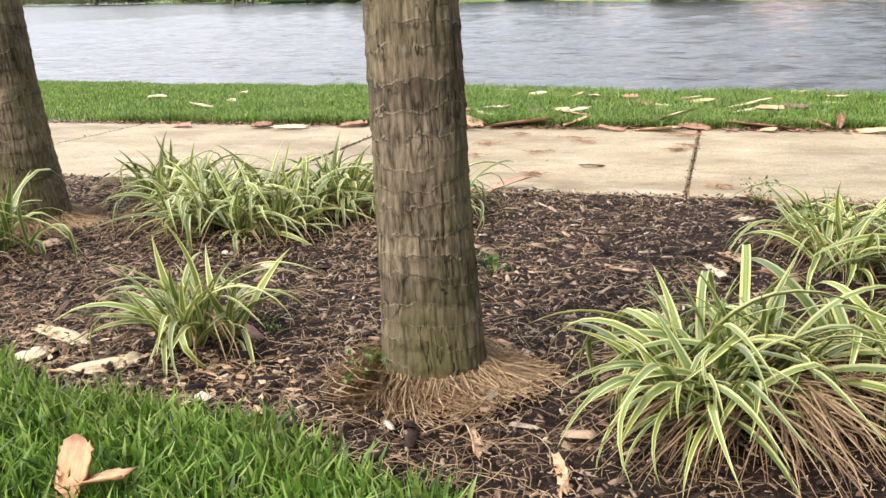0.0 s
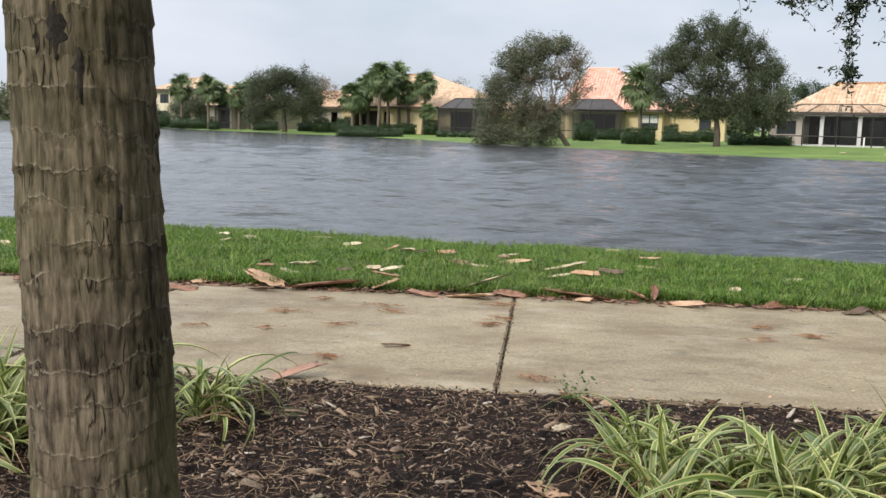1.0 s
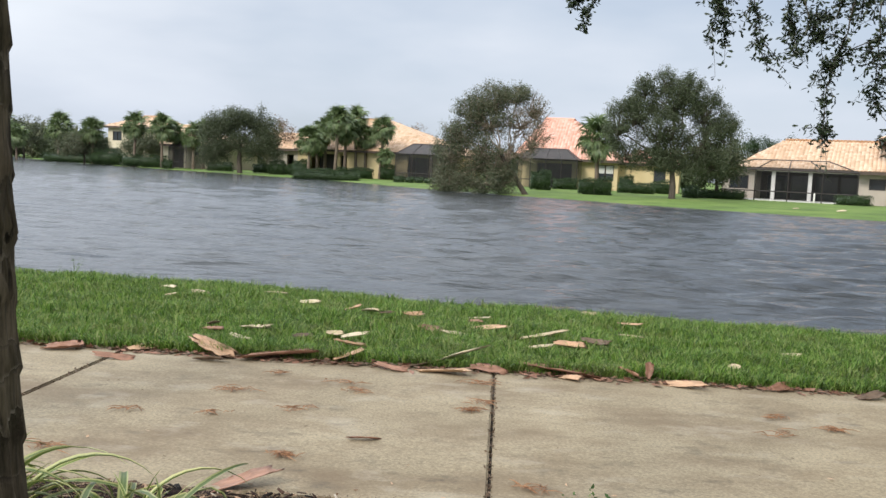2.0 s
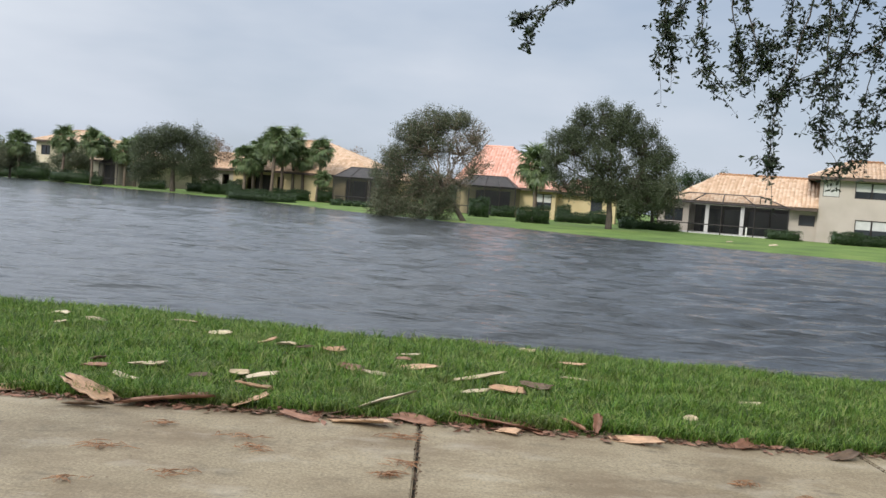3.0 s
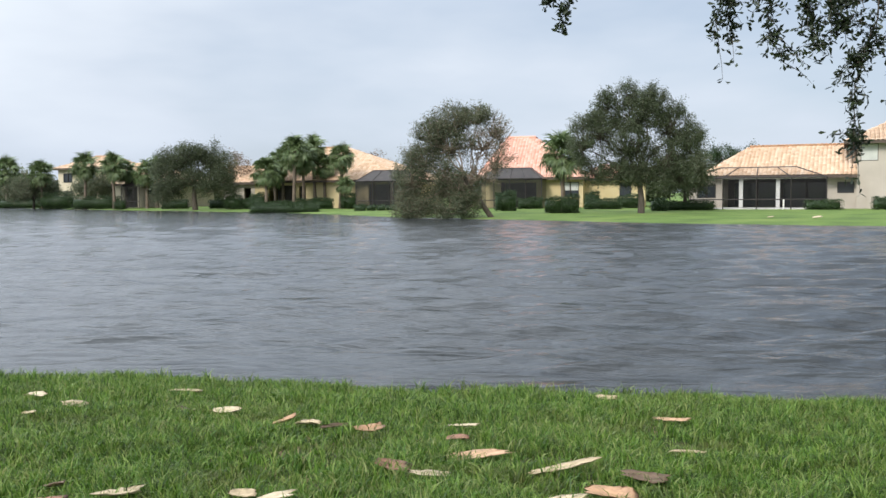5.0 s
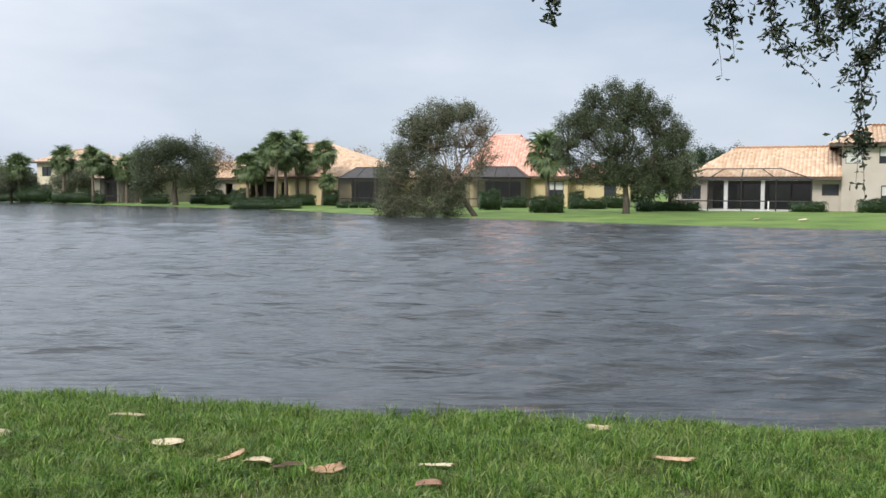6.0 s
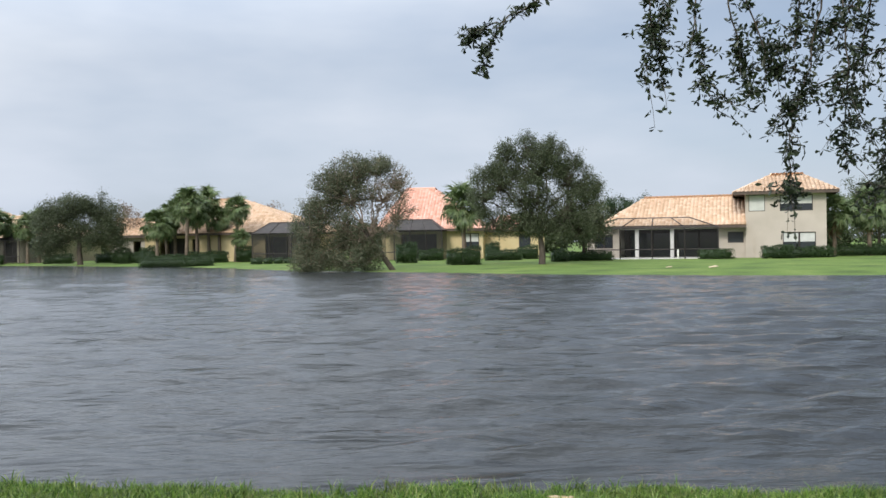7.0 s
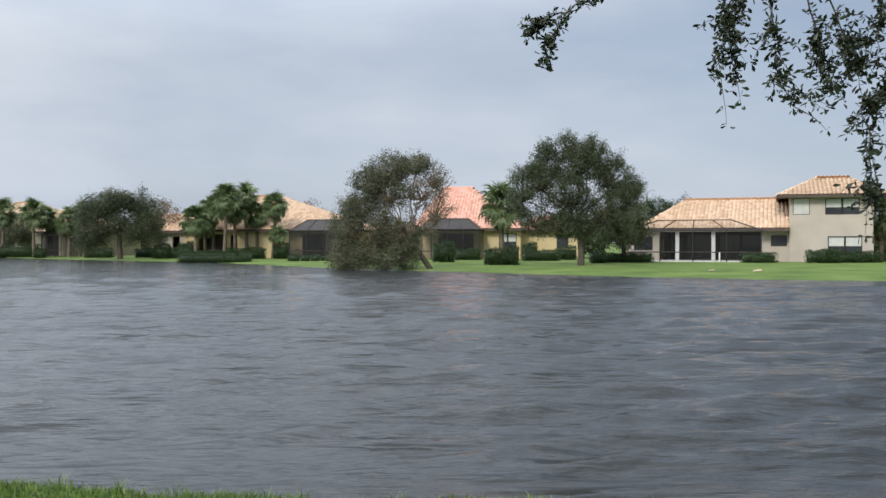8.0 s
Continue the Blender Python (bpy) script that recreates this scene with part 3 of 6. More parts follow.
def grass(name, x, y, z, height, width, label, lean=0.5):
    n = len(x)
    h = height * rng.uniform(0.55, 1.35, n); a = rng.uniform(0, 2 * np.pi, n); f = rng.uniform(0, 2 * np.pi, n)
    b = lean * h * rng.uniform(0.2, 1.5, n)
    wx, wy = np.cos(f) * width * rng.uniform(0.6, 1.3, n) / 2, np.sin(f) * width / 2
    bxy = np.stack([np.cos(a) * b, np.sin(a) * b], -1)
    p0 = np.stack([x, y, z - 0.005], -1)
    p1 = np.stack([x + bxy[:, 0] * 0.35, y + bxy[:, 1] * 0.35, z + h * 0.6], -1)
    p2 = np.stack([x + bxy[:, 0], y + bxy[:, 1], z + h * (1.0 - 0.25 * (b / h) ** 2)], -1)
    w = np.stack([wx, wy, np.zeros(n)], -1)
    v = np.stack([p0 - w, p0 + w, p1 + w * 0.9, p1 - w * 0.9, p2], 1).reshape(-1, 3)
    o = np.arange(n, dtype=np.int32)[:, None] * 5
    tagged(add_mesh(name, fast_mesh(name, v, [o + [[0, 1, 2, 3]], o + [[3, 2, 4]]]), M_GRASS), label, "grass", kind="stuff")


def strip(n, x0, x1, y_pow=1.0):
    x = rng.uniform(x0, x1, n)
    hi = near_shore(x) + 0.05
    y = 7.40 + (hi - 7.40) * rng.random(n) ** y_pow
    return x, y, ground_z(x, y)


x, y, z = strip(240000, -5.2, 4.6, 1.15)
thin = np.array([noise.noise((a * 1.3, b * 1.9, 2)) + 0.6 * noise.noise((a * 5, b * 5, 7)) for a, b in zip(x, y)])
keep = thin + rng.normal(0, 0.25, len(x)) > -0.6
x, y, z, thin = x[keep], y[keep], z[keep], thin[keep]
grass("grass", x, y, z, 0.062 * (1 + 0.85 * np.clip(thin, -0.75, 0.8)), 0.0062, "short bright green turf between footpath and lake", 0.95)
tx, ty, _ = strip(2600, -5.2, 4.6)
x = np.repeat(tx, 16) + rng.normal(0, 0.022, 2600 * 16); y = np.clip(np.repeat(ty, 16) + rng.normal(0, 0.022, 2600 * 16), 7.41, None)
grass("grass", x, y, ground_z(x, y), np.repeat(rng.uniform(0.06, 0.115, 2600), 16), 0.0072, "coarse darker tufts in the turf", 0.8)
x = rng.uniform(-5.5, 4.6, 9000); y = 7.4 + np.abs(rng.normal(0, 0.09, 9000))
grass("grass", x, y, ground_z(x, y), 0.085, 0.006, "taller ragged grass along the footpath edge", 0.9)
x, y, z = strip(45000, -12, -5.2)
grass("grass", x, y, z, 0.05, 0.008, "short bright green turf between footpath and lake", 0.7)
x, y, z = strip(16000, 4.6, 8.5)
grass("grass", x, y, z, 0.05, 0.008, "short bright green turf between footpath and lake", 0.7)
x = rng.uniform(-9.0, 6.0, 40000); y = bed_edge(x) - 0.02 - rng.random(40000) * 3.0
grass("grass", x, y, np.full(len(x), -0.02), 0.07, 0.012, "lush green lawn edging the mulch bed", 0.7)
x = rng.uniform(-3.2, 0.1, 34000); y = bed_edge(x) - rng.random(34000) ** 1.2 * 1.5 + rng.normal(0, 0.025, 34000)
grass("grass", x, y, np.full(len(x), -0.02), 0.09, 0.0105, "lush green lawn edging the mulch bed", 0.55)

n = 5200
x, y = in_strip(n)
z = ground_z(x, y)
grass("dry_grass", x, y, z, 0.04, 0.004, "dry tan thatch among the turf", 2.2)
bpy.data.objects["dry_grass"].data.materials[0] = M_STRAW

# ---- palms of the bed ----
def palm_trunk(loc, r0, r1, height, lean, label, seed):
    palm = thing("palm_tree", loc, label, "palm tree", "palms of the bed")
    nz, na = 420, 180
    zz = np.linspace(-0.03, height, nz); aa = np.arange(na) * 2 * np.pi / na
    Z, A = np.meshgrid(zz, aa, indexing="ij")
    R = r1 + (r0 - r1) * np.exp(-np.clip(Z, 0, None) / 0.45)
    ringn = np.array([[noise.noise((math.cos(a) * 1.1 + seed, math.sin(a) * 1.1, z * 3.0)) for a in aa] for z in zz])
    crack = np.array([[noise.noise((math.cos(a) * 8 + seed, math.sin(a) * 8, z * 2.2)) for a in aa] for z in zz])
    fine = np.array([[noise.noise((math.cos(a) * 14 + seed, math.sin(a) * 14, z * 9)) for a in aa] for z in zz])
    ph = (Z + 0.03 * ringn) / 0.064
    saw = ph - np.floor(ph)
    R = R + 0.0035 * (1 - saw) ** 2 * (0.2 + 1.3 * np.clip(fine + 0.3, 0, 1)) + 0.004 * ringn + 0.003 * fine
    R -= 0.007 * np.clip(1 - np.abs(crack) / 0.035, 0, 1) * np.clip(1.2 - Z * 0.6, 0.25, 1)
    X, Y = R * np.cos(A) + lean[0] * Z, R * np.sin(A) + lean[1] * Z
    i, j = np.meshgrid(np.arange(nz - 1), np.arange(na), indexing="ij")
    k = (j + 1) % na
    f = np.stack([i * na + j, i * na + k, (i + 1) * na + k, (i + 1) * na + j], -1).reshape(-1, 4)
    me = smooth(fast_mesh("trunk", np.stack([X, Y, Z], -1).reshape(-1, 3), f))
    lay = me.uv_layers.new(name="UVMap")
    loop = np.stack([np.stack([j, k0, k0, j], -1) for k0 in [j + 1]][0:1], 0)[0].reshape(-1, 4) * 2 * np.pi / na * r1
    high = zz[np.stack([i, i, i + 1, i + 1], -1).reshape(-1, 4)]
    lay.data.foreach_set("uv", np.stack([loop, high], -1).astype(np.float32).ravel())
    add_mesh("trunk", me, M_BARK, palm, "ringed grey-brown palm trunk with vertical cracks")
    # mat of dry roots about the foot
    n = 3400
    a = rng.uniform(0, 2 * np.pi, n); r = r0 * rng.uniform(0.86, 1.1, n); L = rng.uniform(0.02, 0.2, n) * np.clip(0.8 + 0.25 * np.sin(a * 3 + seed) + 0.2 * np.sin(a * 7 + 1), 0.4, 1.3); drift = rng.normal(0, 1.1, n) * rng.random(n)
    vs = []
    for t in (0, 0.4, 0.75, 1.0):
        rr = r + L * t
        zz2 = np.clip(0.05 * (1 - t) ** 1.3 * rng.uniform(0.2, 1.2, n), 0.004, None) + 0.012 * rng.random(n)
        aa2 = a + drift * t + rng.normal(0, 0.06, n)
        px, py = rr * np.cos(aa2), rr * np.sin(aa2)
        wx, wy = -np.sin(a) * 0.0012, np.cos(a) * 0.0012
        vs += [np.stack([px - wx, py - wy, zz2], -1), np.stack([px + wx, py + wy, zz2 + 0.002], -1)]
    o = np.arange(n)[:, None] * 8
    f = np.concatenate([o + [[2 * q, 2 * q + 2, 2 * q + 3, 2 * q + 1]] for q in range(3)])
    add_mesh("root_mat", fast_mesh("root_mat", np.stack(vs, 1).reshape(-1, 3), f), M_STRAW, palm, "skirt of dry tan rootlets")
    return palm


near_palm = palm_trunk((-0.58, 2.52, 0.01), 0.150, 0.115, 3.4, (-0.022, -0.012), "grey-brown ringed palm trunk rising from the mulch", 1.3)
palm_trunk((-3.12, 3.84, 0), 0.215, 0.15, 3.4, (-0.045, 0.0), "thick brown palm trunk with flared foot in the mulch", 8.1)


# ---- variegated strap-leaf clumps ----
def strap_mesh(length, width, rise, curl, fold, twist, kink=0.0):
    n = 13
    t = np.linspace(0, 1, n)
    ang = radians(rise) - radians(curl) * t ** 1.3 - radians(kink) * np.clip((t - 0.5) * 6, 0, 1)
    ds = length / (n - 1)
    r = np.concatenate([[0], np.cumsum(np.cos(ang[:-1]) * ds)]); z = np.concatenate([[0], np.cumsum(np.sin(ang[:-1]) * ds)])
    w = width * np.clip(np.minimum(0.55 + 2.2 * t, 1.0), 0, 1) * np.clip((1 - t) * 2.1, 0.015, 1) ** 0.85 / 2
    side = twist * t ** 2
    vs, uv = [], []
    for k in range(n):
        up = np.array([-math.sin(ang[k]), 0, math.cos(ang[k])])
        for q, u in ((-1, 0.0), (0, 0.5), (1, 1.0)):
            c = np.array([r[k], side[k], z[k]]) + np.array([0, q * w[k], 0]) + up * (abs(q) * w[k] * fold)
            vs.append(c); uv.append((u, t[k] * length / 0.6))
    f = []
    for k in range(n - 1):
        for q in range(2):
            f.append([3 * k + q, 3 * k + 3 + q, 3 * k + 4 + q, 3 * k + 1 + q])
    me = fast_mesh("leaf", np.array(vs), np.array(f))
    lay = me.uv_layers.new(name="UVMap")
    idx = np.empty(len(me.loops), dtype=np.int32); me.loops.foreach_get("vertex_index", idx)
    lay.data.foreach_set("uv", np.array(uv, dtype=np.float32)[idx].ravel())
    me.materials.append(M_STRAP)
    return smooth(me)


STRAPS = [strap_mesh(rng.uniform(0.44, 0.64) * (1 if curl > 60 else 0.66), rng.uniform(0.022, 0.034), rise, curl, rng.uniform(0.25, 0.6), rng.normal(0, 0.1), kink)
          for kink in (0, 0, 55) for rise, curl in ((84, 40), (74, 55), (64, 50), (70, 140), (68, 160), (60, 125), (54, 120), (46, 110), (80, 155), (64, 165), (36, 80), (72, 125))]


def clump(x, y, size, leaves, spread, label, push=(0, 0), dead=60, upright=0.0):
    plant = thing("flax_lily", (x, y, 0), label, "plant", "flax lilies of the bed")
    for k in range(leaves):
        if k % 16 == 0:
            ta = rng.uniform(0, 2 * np.pi); tr_ = 1.5 * spread * math.sqrt(rng.random())
            tx, ty, plane = tr_ * math.cos(ta), tr_ * math.sin(ta), rng.uniform(0, 2 * np.pi)
        a = plane + (math.pi if rng.random() < 0.5 else 0) + rng.normal(0, 0.65)
        pick = int(rng.integers(0, 3)) if rng.random() < upright + 0.08 else int(rng.integers(0, len(STRAPS)))
        ob = new("leaf", STRAPS[pick])
        out = tr_ / (1.5 * spread + 1e-6)
        dirx, diry = math.cos(a) + push[0] + 0.55 * out * math.cos(ta), math.sin(a) + push[1] + 0.55 * out * math.sin(ta)
        ob.matrix_basis = pose(tx + rng.normal(0, 0.018), ty + rng.normal(0, 0.018), rng.uniform(-0.01, 0.03), rng.normal(0, 16), rng.normal(0, 10), math.degrees(math.atan2(diry, dirx))) @ Matrix.Scale(size * rng.uniform(0.55, 1.2), 4)
        ob.parent = plant
    if dead:
        pieces = []
        for k in range(dead):
            a = rng.uniform(0, 2 * np.pi); r = spread * rng.uniform(0.5, 1.2); L = size * rng.uniform(0.15, 0.42)
            p0 = np.array([r * math.cos(a), r * math.sin(a), rng.uniform(0.02, 0.16) * size])
            p1 = p0 + np.array([math.cos(a + rng.normal(0, 0.5)) * L, math.sin(a + rng.normal(0, 0.5)) * L, -p0[2] + 0.015])
            pieces.append(tube(bend(p0, p1, 0.05 * size, 5, 0.006), np.array([0.0025, 0.003, 0.003, 0.002, 0.0008]), 3))
        v, f = joined(pieces)
        tagged(add_mesh("dead_leaves", fast_mesh("dead_leaves", v, f), M_STRAW, plant, "dry brown thatch under the leaves"), kind="stuff")
    return plant


FULL = "full arching clump of cream-edged green strap leaves in mulch"
clump(0.26, 2.5, 0.88, 240, 0.14, FULL, (0.2, -0.1), 420)
clump(0.6, 2.72, 0.85, 135, 0.12, FULL, (0.4, 0.0), 80)
clump(0.62, 3.9, 0.78, 155, 0.16, FULL, (0.1, 0), 80)
clump(1.05, 3.75, 0.8, 210, 0.16, FULL, (0.2, 0), 60)
clump(1.5, 3.95, 0.8, 155, 0.16, FULL, (0.2, 0), 60)
clump(1.75, 3.2, 1.0, 84, 0.16, FULL, (0.2, 0), 30)
clump(-1.4, 2.62, 0.82, 98, 0.07, "small cream-edged strap-leaf clump with few leaves in mulch", (-0.15, 0.0), 20, 0.35)
clump(-1.95, 3.85, 0.85, 210, 0.2, FULL, (0, 0), 60)
clump(-1.78, 4.3, 0.9, 210, 0.18, FULL, (0.35, 0), 60)
clump(-2.55, 4.35, 0.85, 112, 0.15, "dark green upright clump of strap leaves in mulch", (0, 0), 30, 0.5)
clump(-2.3, 3.95, 0.9, 112, 0.15, FULL, (0, 0), 30)
clump(-1.18, 4.28, 0.8, 62, 0.1, "thin clump of cream-edged leaves behind the palm", (0.15, 0), 20)
clump(-2.84, 3.2, 0.95, 84, 0.14, FULL, (0.2, 0), 20)


# ---- far trees ----
def spray_tree(name, loc, label, trunk, trunk_r, lobes, leaf_mat, leaf=0.1, sprays=6, per=70, reach=0.8, bare=(), limb_mat=None, up=0.45, loose=0.24, full=3.1):
    """A tree of lobes (centre, radii, number of tufts): limbs to each lobe, boughs to each tuft, leafy sprays at their ends. Lobes named in bare keep few leaves."""
    t = thing(name, loc, label, "tree", "trees of the far bank")
    wood = limb_mat or M_BARK_OAK
    spine = np.array(trunk, float)
    v, f = tube(spine, np.linspace(trunk_r * 1.3, trunk_r * 0.7, len(spine)), 10)
    add_mesh("trunk", smooth(fast_mesh("trunk", v, f)), M_BARK_OAK, t)
    middle = np.average([b[:3] for b in lobes], axis=0, weights=[b[6] for b in lobes])
    boughs, leaves = [], []
    for k, (cx, cy, cz, rx, ry, rz, n) in enumerate(lobes):
        c, r = np.array([cx, cy, cz]), np.array([rx, ry, rz])
        root = spine[-1] * rng.uniform(0.75, 1.0)
        hub = c - [0, 0, 0.35 * rz]
        L = np.linalg.norm(hub - root)
        v, f = tube(bend(root, hub, 0.06 * L, 8, 0.025 * L), np.linspace(trunk_r * 0.42, 0.03, 8), 6)
        add_mesh("limb", smooth(fast_mesh("limb", v, f)), wood, t)
        thin = k in bare
        for q in range(int(n * full)):
            p = rng.normal(size=3); p *= (rng.uniform(0.3, 1.0) ** 0.6) / np.linalg.norm(p)
            e = c + p * r
            e[2] = max(e[2], 0.15)
            boughs.append(tube(bend(hub + (e - hub) * rng.uniform(0, 0.25), e, 0.05, 5, 0.05), np.linspace(0.05, 0.016, 5), 3))
            out = e - middle; out /= np.linalg.norm(out) + 1e-6
            for w in range(sprays):
                d = out * 0.55 + [0, 0, up] + rng.normal(0, 0.5, 3)
                d /= np.linalg.norm(d)
                length = reach * rng.uniform(0.5, 1.3)
                tip = e + d * length
                tip[2] = max(tip[2], 0.05)
                if thin or w < 2:
                    boughs.append(tube(bend(e, tip, 0.04, 4, 0.03), np.linspace(0.018 if thin else 0.012, 0.006, 4), 3))
                m_ = per // 5 if thin else per
                s_ = rng.random(m_)[:, None] ** 0.8
                leaves.append(e + (tip - e) * s_ + rng.normal(0, 1, (m_, 3)) * loose * (1.15 - 0.7 * s_))
    v, f = joined(boughs)
    tagged(add_mesh("branchwork", fast_mesh("branchwork", v, f), wood, t), kind="stuff")
    pos = np.concatenate(leaves); pos[:, 2] = np.clip(pos[:, 2], 0.02, None)
    v, f = diamonds(pos, leaf, 0.1, 0.5)
    tagged(add_mesh("crown", fast_mesh("crown", v, f), leaf_mat, t), kind="stuff")
    return t


def ring_lobe(h, r, n):
    """Lobes of a plain rounded crown of height h and half-width r."""
    out = []
    for k in range(6):
        a = k * 1.05 + rng.uniform(0, 0.5)
        out.append((r * 0.5 * math.cos(a), r * 0.5 * math.sin(a), h * (0.5 + 0.22 * (k % 3) / 2), r * 0.55, r * 0.55, h * 0.24, n))
    return out


def gz(x, y):
    return float(ground_z(x, y))


# tall oak by the water
spray_tree("oak_tree", (12.09, 67.07, -0.12), "tall dark olive oak with ragged crown on the far lawn", [(0, 0, -0.15), (0.03, 0, 0.9), (-0.08, 0, 1.9), (-0.12, 0.1, 2.9)], 0.2, [(-0.23, 0, 6.69, 1.64, 1.31, 1.64, 22), (-0.9, 0, 7.94, 0.7, 0.62, 0.78, 6), (0.66, 0, 7.66, 0.86, 0.75, 0.94, 8), (1.95, 0, 6.1, 1.33, 1.25, 1.56, 16), (-2.85, 0, 5.71, 1.4, 1.12, 1.33, 16), (-2.34, 0, 7.55, 0.62, 0.69, 0.86, 6), (-4.02, 0, 4.93, 0.86, 1.19, 1.48, 10), (-1.09, 0, 4.74, 1.75, 1.4, 1.64, 20), (1.83, 0, 3.96, 1.75, 1.4, 1.56, 18), (3.2, 0, 4.74, 0.86, 1.12, 1.4, 8), (3.78, 0, 4.93, 0.55, 0.44, 0.55, 3), (-3.24, 0, 3.1, 1.17, 0.94, 0.86, 8), (2.61, 0, 2.59, 1.17, 0.94, 0.94, 8), (-0.62, 0, 2.98, 1.4, 1.12, 0.86, 9), (0.47, 0, 2.59, 1.56, 1.25, 0.78, 8), (-1.68, 0, 2.79, 1.33, 1.06, 0.86, 7)], M_OAK, leaf=0.105, sprays=6, per=38, reach=0.8, up=0.6, loose=0.17)
# storm-tilted tree: trunk leans towards the water, crown spilling down to it, one flank stripped bare
spray_tree("leaning_tree", (1.66, 63.58, -0.2), "storm-tilted grey-green tree leaning over the water, half stripped", [(0, 0, -0.15), (-0.88, 0, 1.15), (-1.53, -0.1, 1.95), (-1.9, -0.1, 2.7)], 0.15, [(-2.63, 0, 6, 1.31, 1.05, 1.02, 14), (-3.98, 0, 5.35, 0.95, 0.76, 0.95, 10), (-2.7, 0, 4.8, 1.53, 1.23, 1.24, 16), (-4.52, 0, 3.82, 1.24, 0.99, 1.09, 14), (-5.33, 0, 2.43, 0.95, 1.05, 1.31, 14), (-4.89, 0, 0.9, 1.31, 1.05, 0.8, 14), (-3.25, 0, 2.79, 1.39, 1.11, 1.09, 12), (-3.06, -0.6, 0.53, 1.46, 1.17, 0.51, 9), (-5.62, -0.5, 0.53, 0.66, 0.53, 0.66, 6), (-1.06, 0, 6.44, 1.09, 0.88, 0.73, 9), (0.29, 0, 5.64, 0.88, 0.7, 0.8, 7), (-0.69, 0, 4.8, 1.31, 1.05, 1.09, 10), (0.22, 0, 3.71, 1.02, 0.99, 1.24, 9), (-1.06, 0, 2.98, 1.24, 0.99, 1.09, 8), (-2.7, 0, 1.52, 1.46, 1.17, 0.58, 9), (-1.79, -0.3, 0.79, 1.09, 0.88, 0.58, 8), (-2.15, 0, 2.14, 1.24, 0.99, 0.8, 8)], M_OAK_PALE, leaf=0.1, sprays=6, per=34, reach=0.78, loose=0.18, bare=(10, 11, 12, 13), limb_mat=M_TWIG)
# round oak further along
spray_tree("oak_tree", (-28.92, 99.16, -0.12), "broad round dark oak with low skirts on the far lawn", [(0, 0, -0.15), (-0.1, 0, 1.2), (-0.05, 0, 2.2), (0, 0, 3.0)], 0.24, [(-0.46, 0, 5.56, 2.2, 1.76, 1.27, 14), (-1.91, 0, 4.98, 1.85, 1.48, 1.62, 12), (1.45, 0, 5.32, 1.74, 1.39, 1.39, 10), (2.84, 0, 3.93, 1.62, 1.48, 1.85, 12), (-3.07, 0, 3.65, 1.39, 1.57, 1.97, 10), (-0.75, 0, 3.24, 2.43, 1.94, 1.39, 12), (1.56, 0, 2.78, 2.08, 1.67, 1.27, 9), (-3.36, 0, 1.62, 0.93, 0.74, 0.93, 5), (3.59, 0, 2.66, 1.04, 1.11, 1.39, 6), (-2.2, 0, 2.08, 1.5, 1.2, 0.93, 6)], M_OAK, leaf=0.14, sprays=6, per=40, reach=0.85, loose=0.36)
for x_, y_, h_, r_, leaf_mat_, words_ in (
        (-26.68, 108.06, 6.6, 2.3, M_BROWN_LEAF, "brown wind-stripped tree beside the oak"),
        (-30.12, 115.24, 5.4, 2.2, M_BROWN_LEAF, "brown wind-stripped tree beside the oak"),
        (-11.73, 118.32, 7.3, 2.6, M_BROWN_LEAF, "bare brown treetop behind the tiled roof"),
        (30.84, 116.19, 7.4, 3.6, M_HEDGE, "dark green tree behind the tan house"),
        (33.91, 118.04, 7.0, 3.0, M_HEDGE, "dark green tree behind the tan house"),
        (51.21, 91.14, 7.6, 3.6, M_OAK, "dark tree beside the two-storey house"),
        (52.02, 87.09, 7.5, 3.8, M_OAK, "dark tree on the far bank beyond the house"),
        (55.72, 86.91, 7.0, 4.0, M_OAK_PALE, "grey-green tree on the far bank beyond the house"),
        (-56.76, 120.58, 4.6, 3.4, M_OAK_PALE, "storm-tilted shrubby tree on the far bank"),
        (-47.81, 118.13, 3.9, 2.6, M_OAK_PALE, "grey-green shrubby tree above the far hedge"),
        (-78.49, 144.7, 7.5, 3.6, M_OAK, "dark tree on the far bank"),
        (16.97, 74.83, 4.4, 1.7, M_OAK_PALE, "thin brownish tree beside the oak")):
    stripped = leaf_mat_ is M_BROWN_LEAF
    spray_tree("tree", (x_, y_, gz(x_, y_)), words_, [(0, 0, -0.15), (0.05, 0, h_ * 0.2), (0, 0, h_ * 0.4)], 0.15, ring_lobe(h_, r_, 7), leaf_mat_, leaf=0.18, sprays=5, per=9 if stripped else 34, reach=0.9, limb_mat=M_TWIG if stripped else None, loose=0.34, full=1.5 if stripped else 2.2)


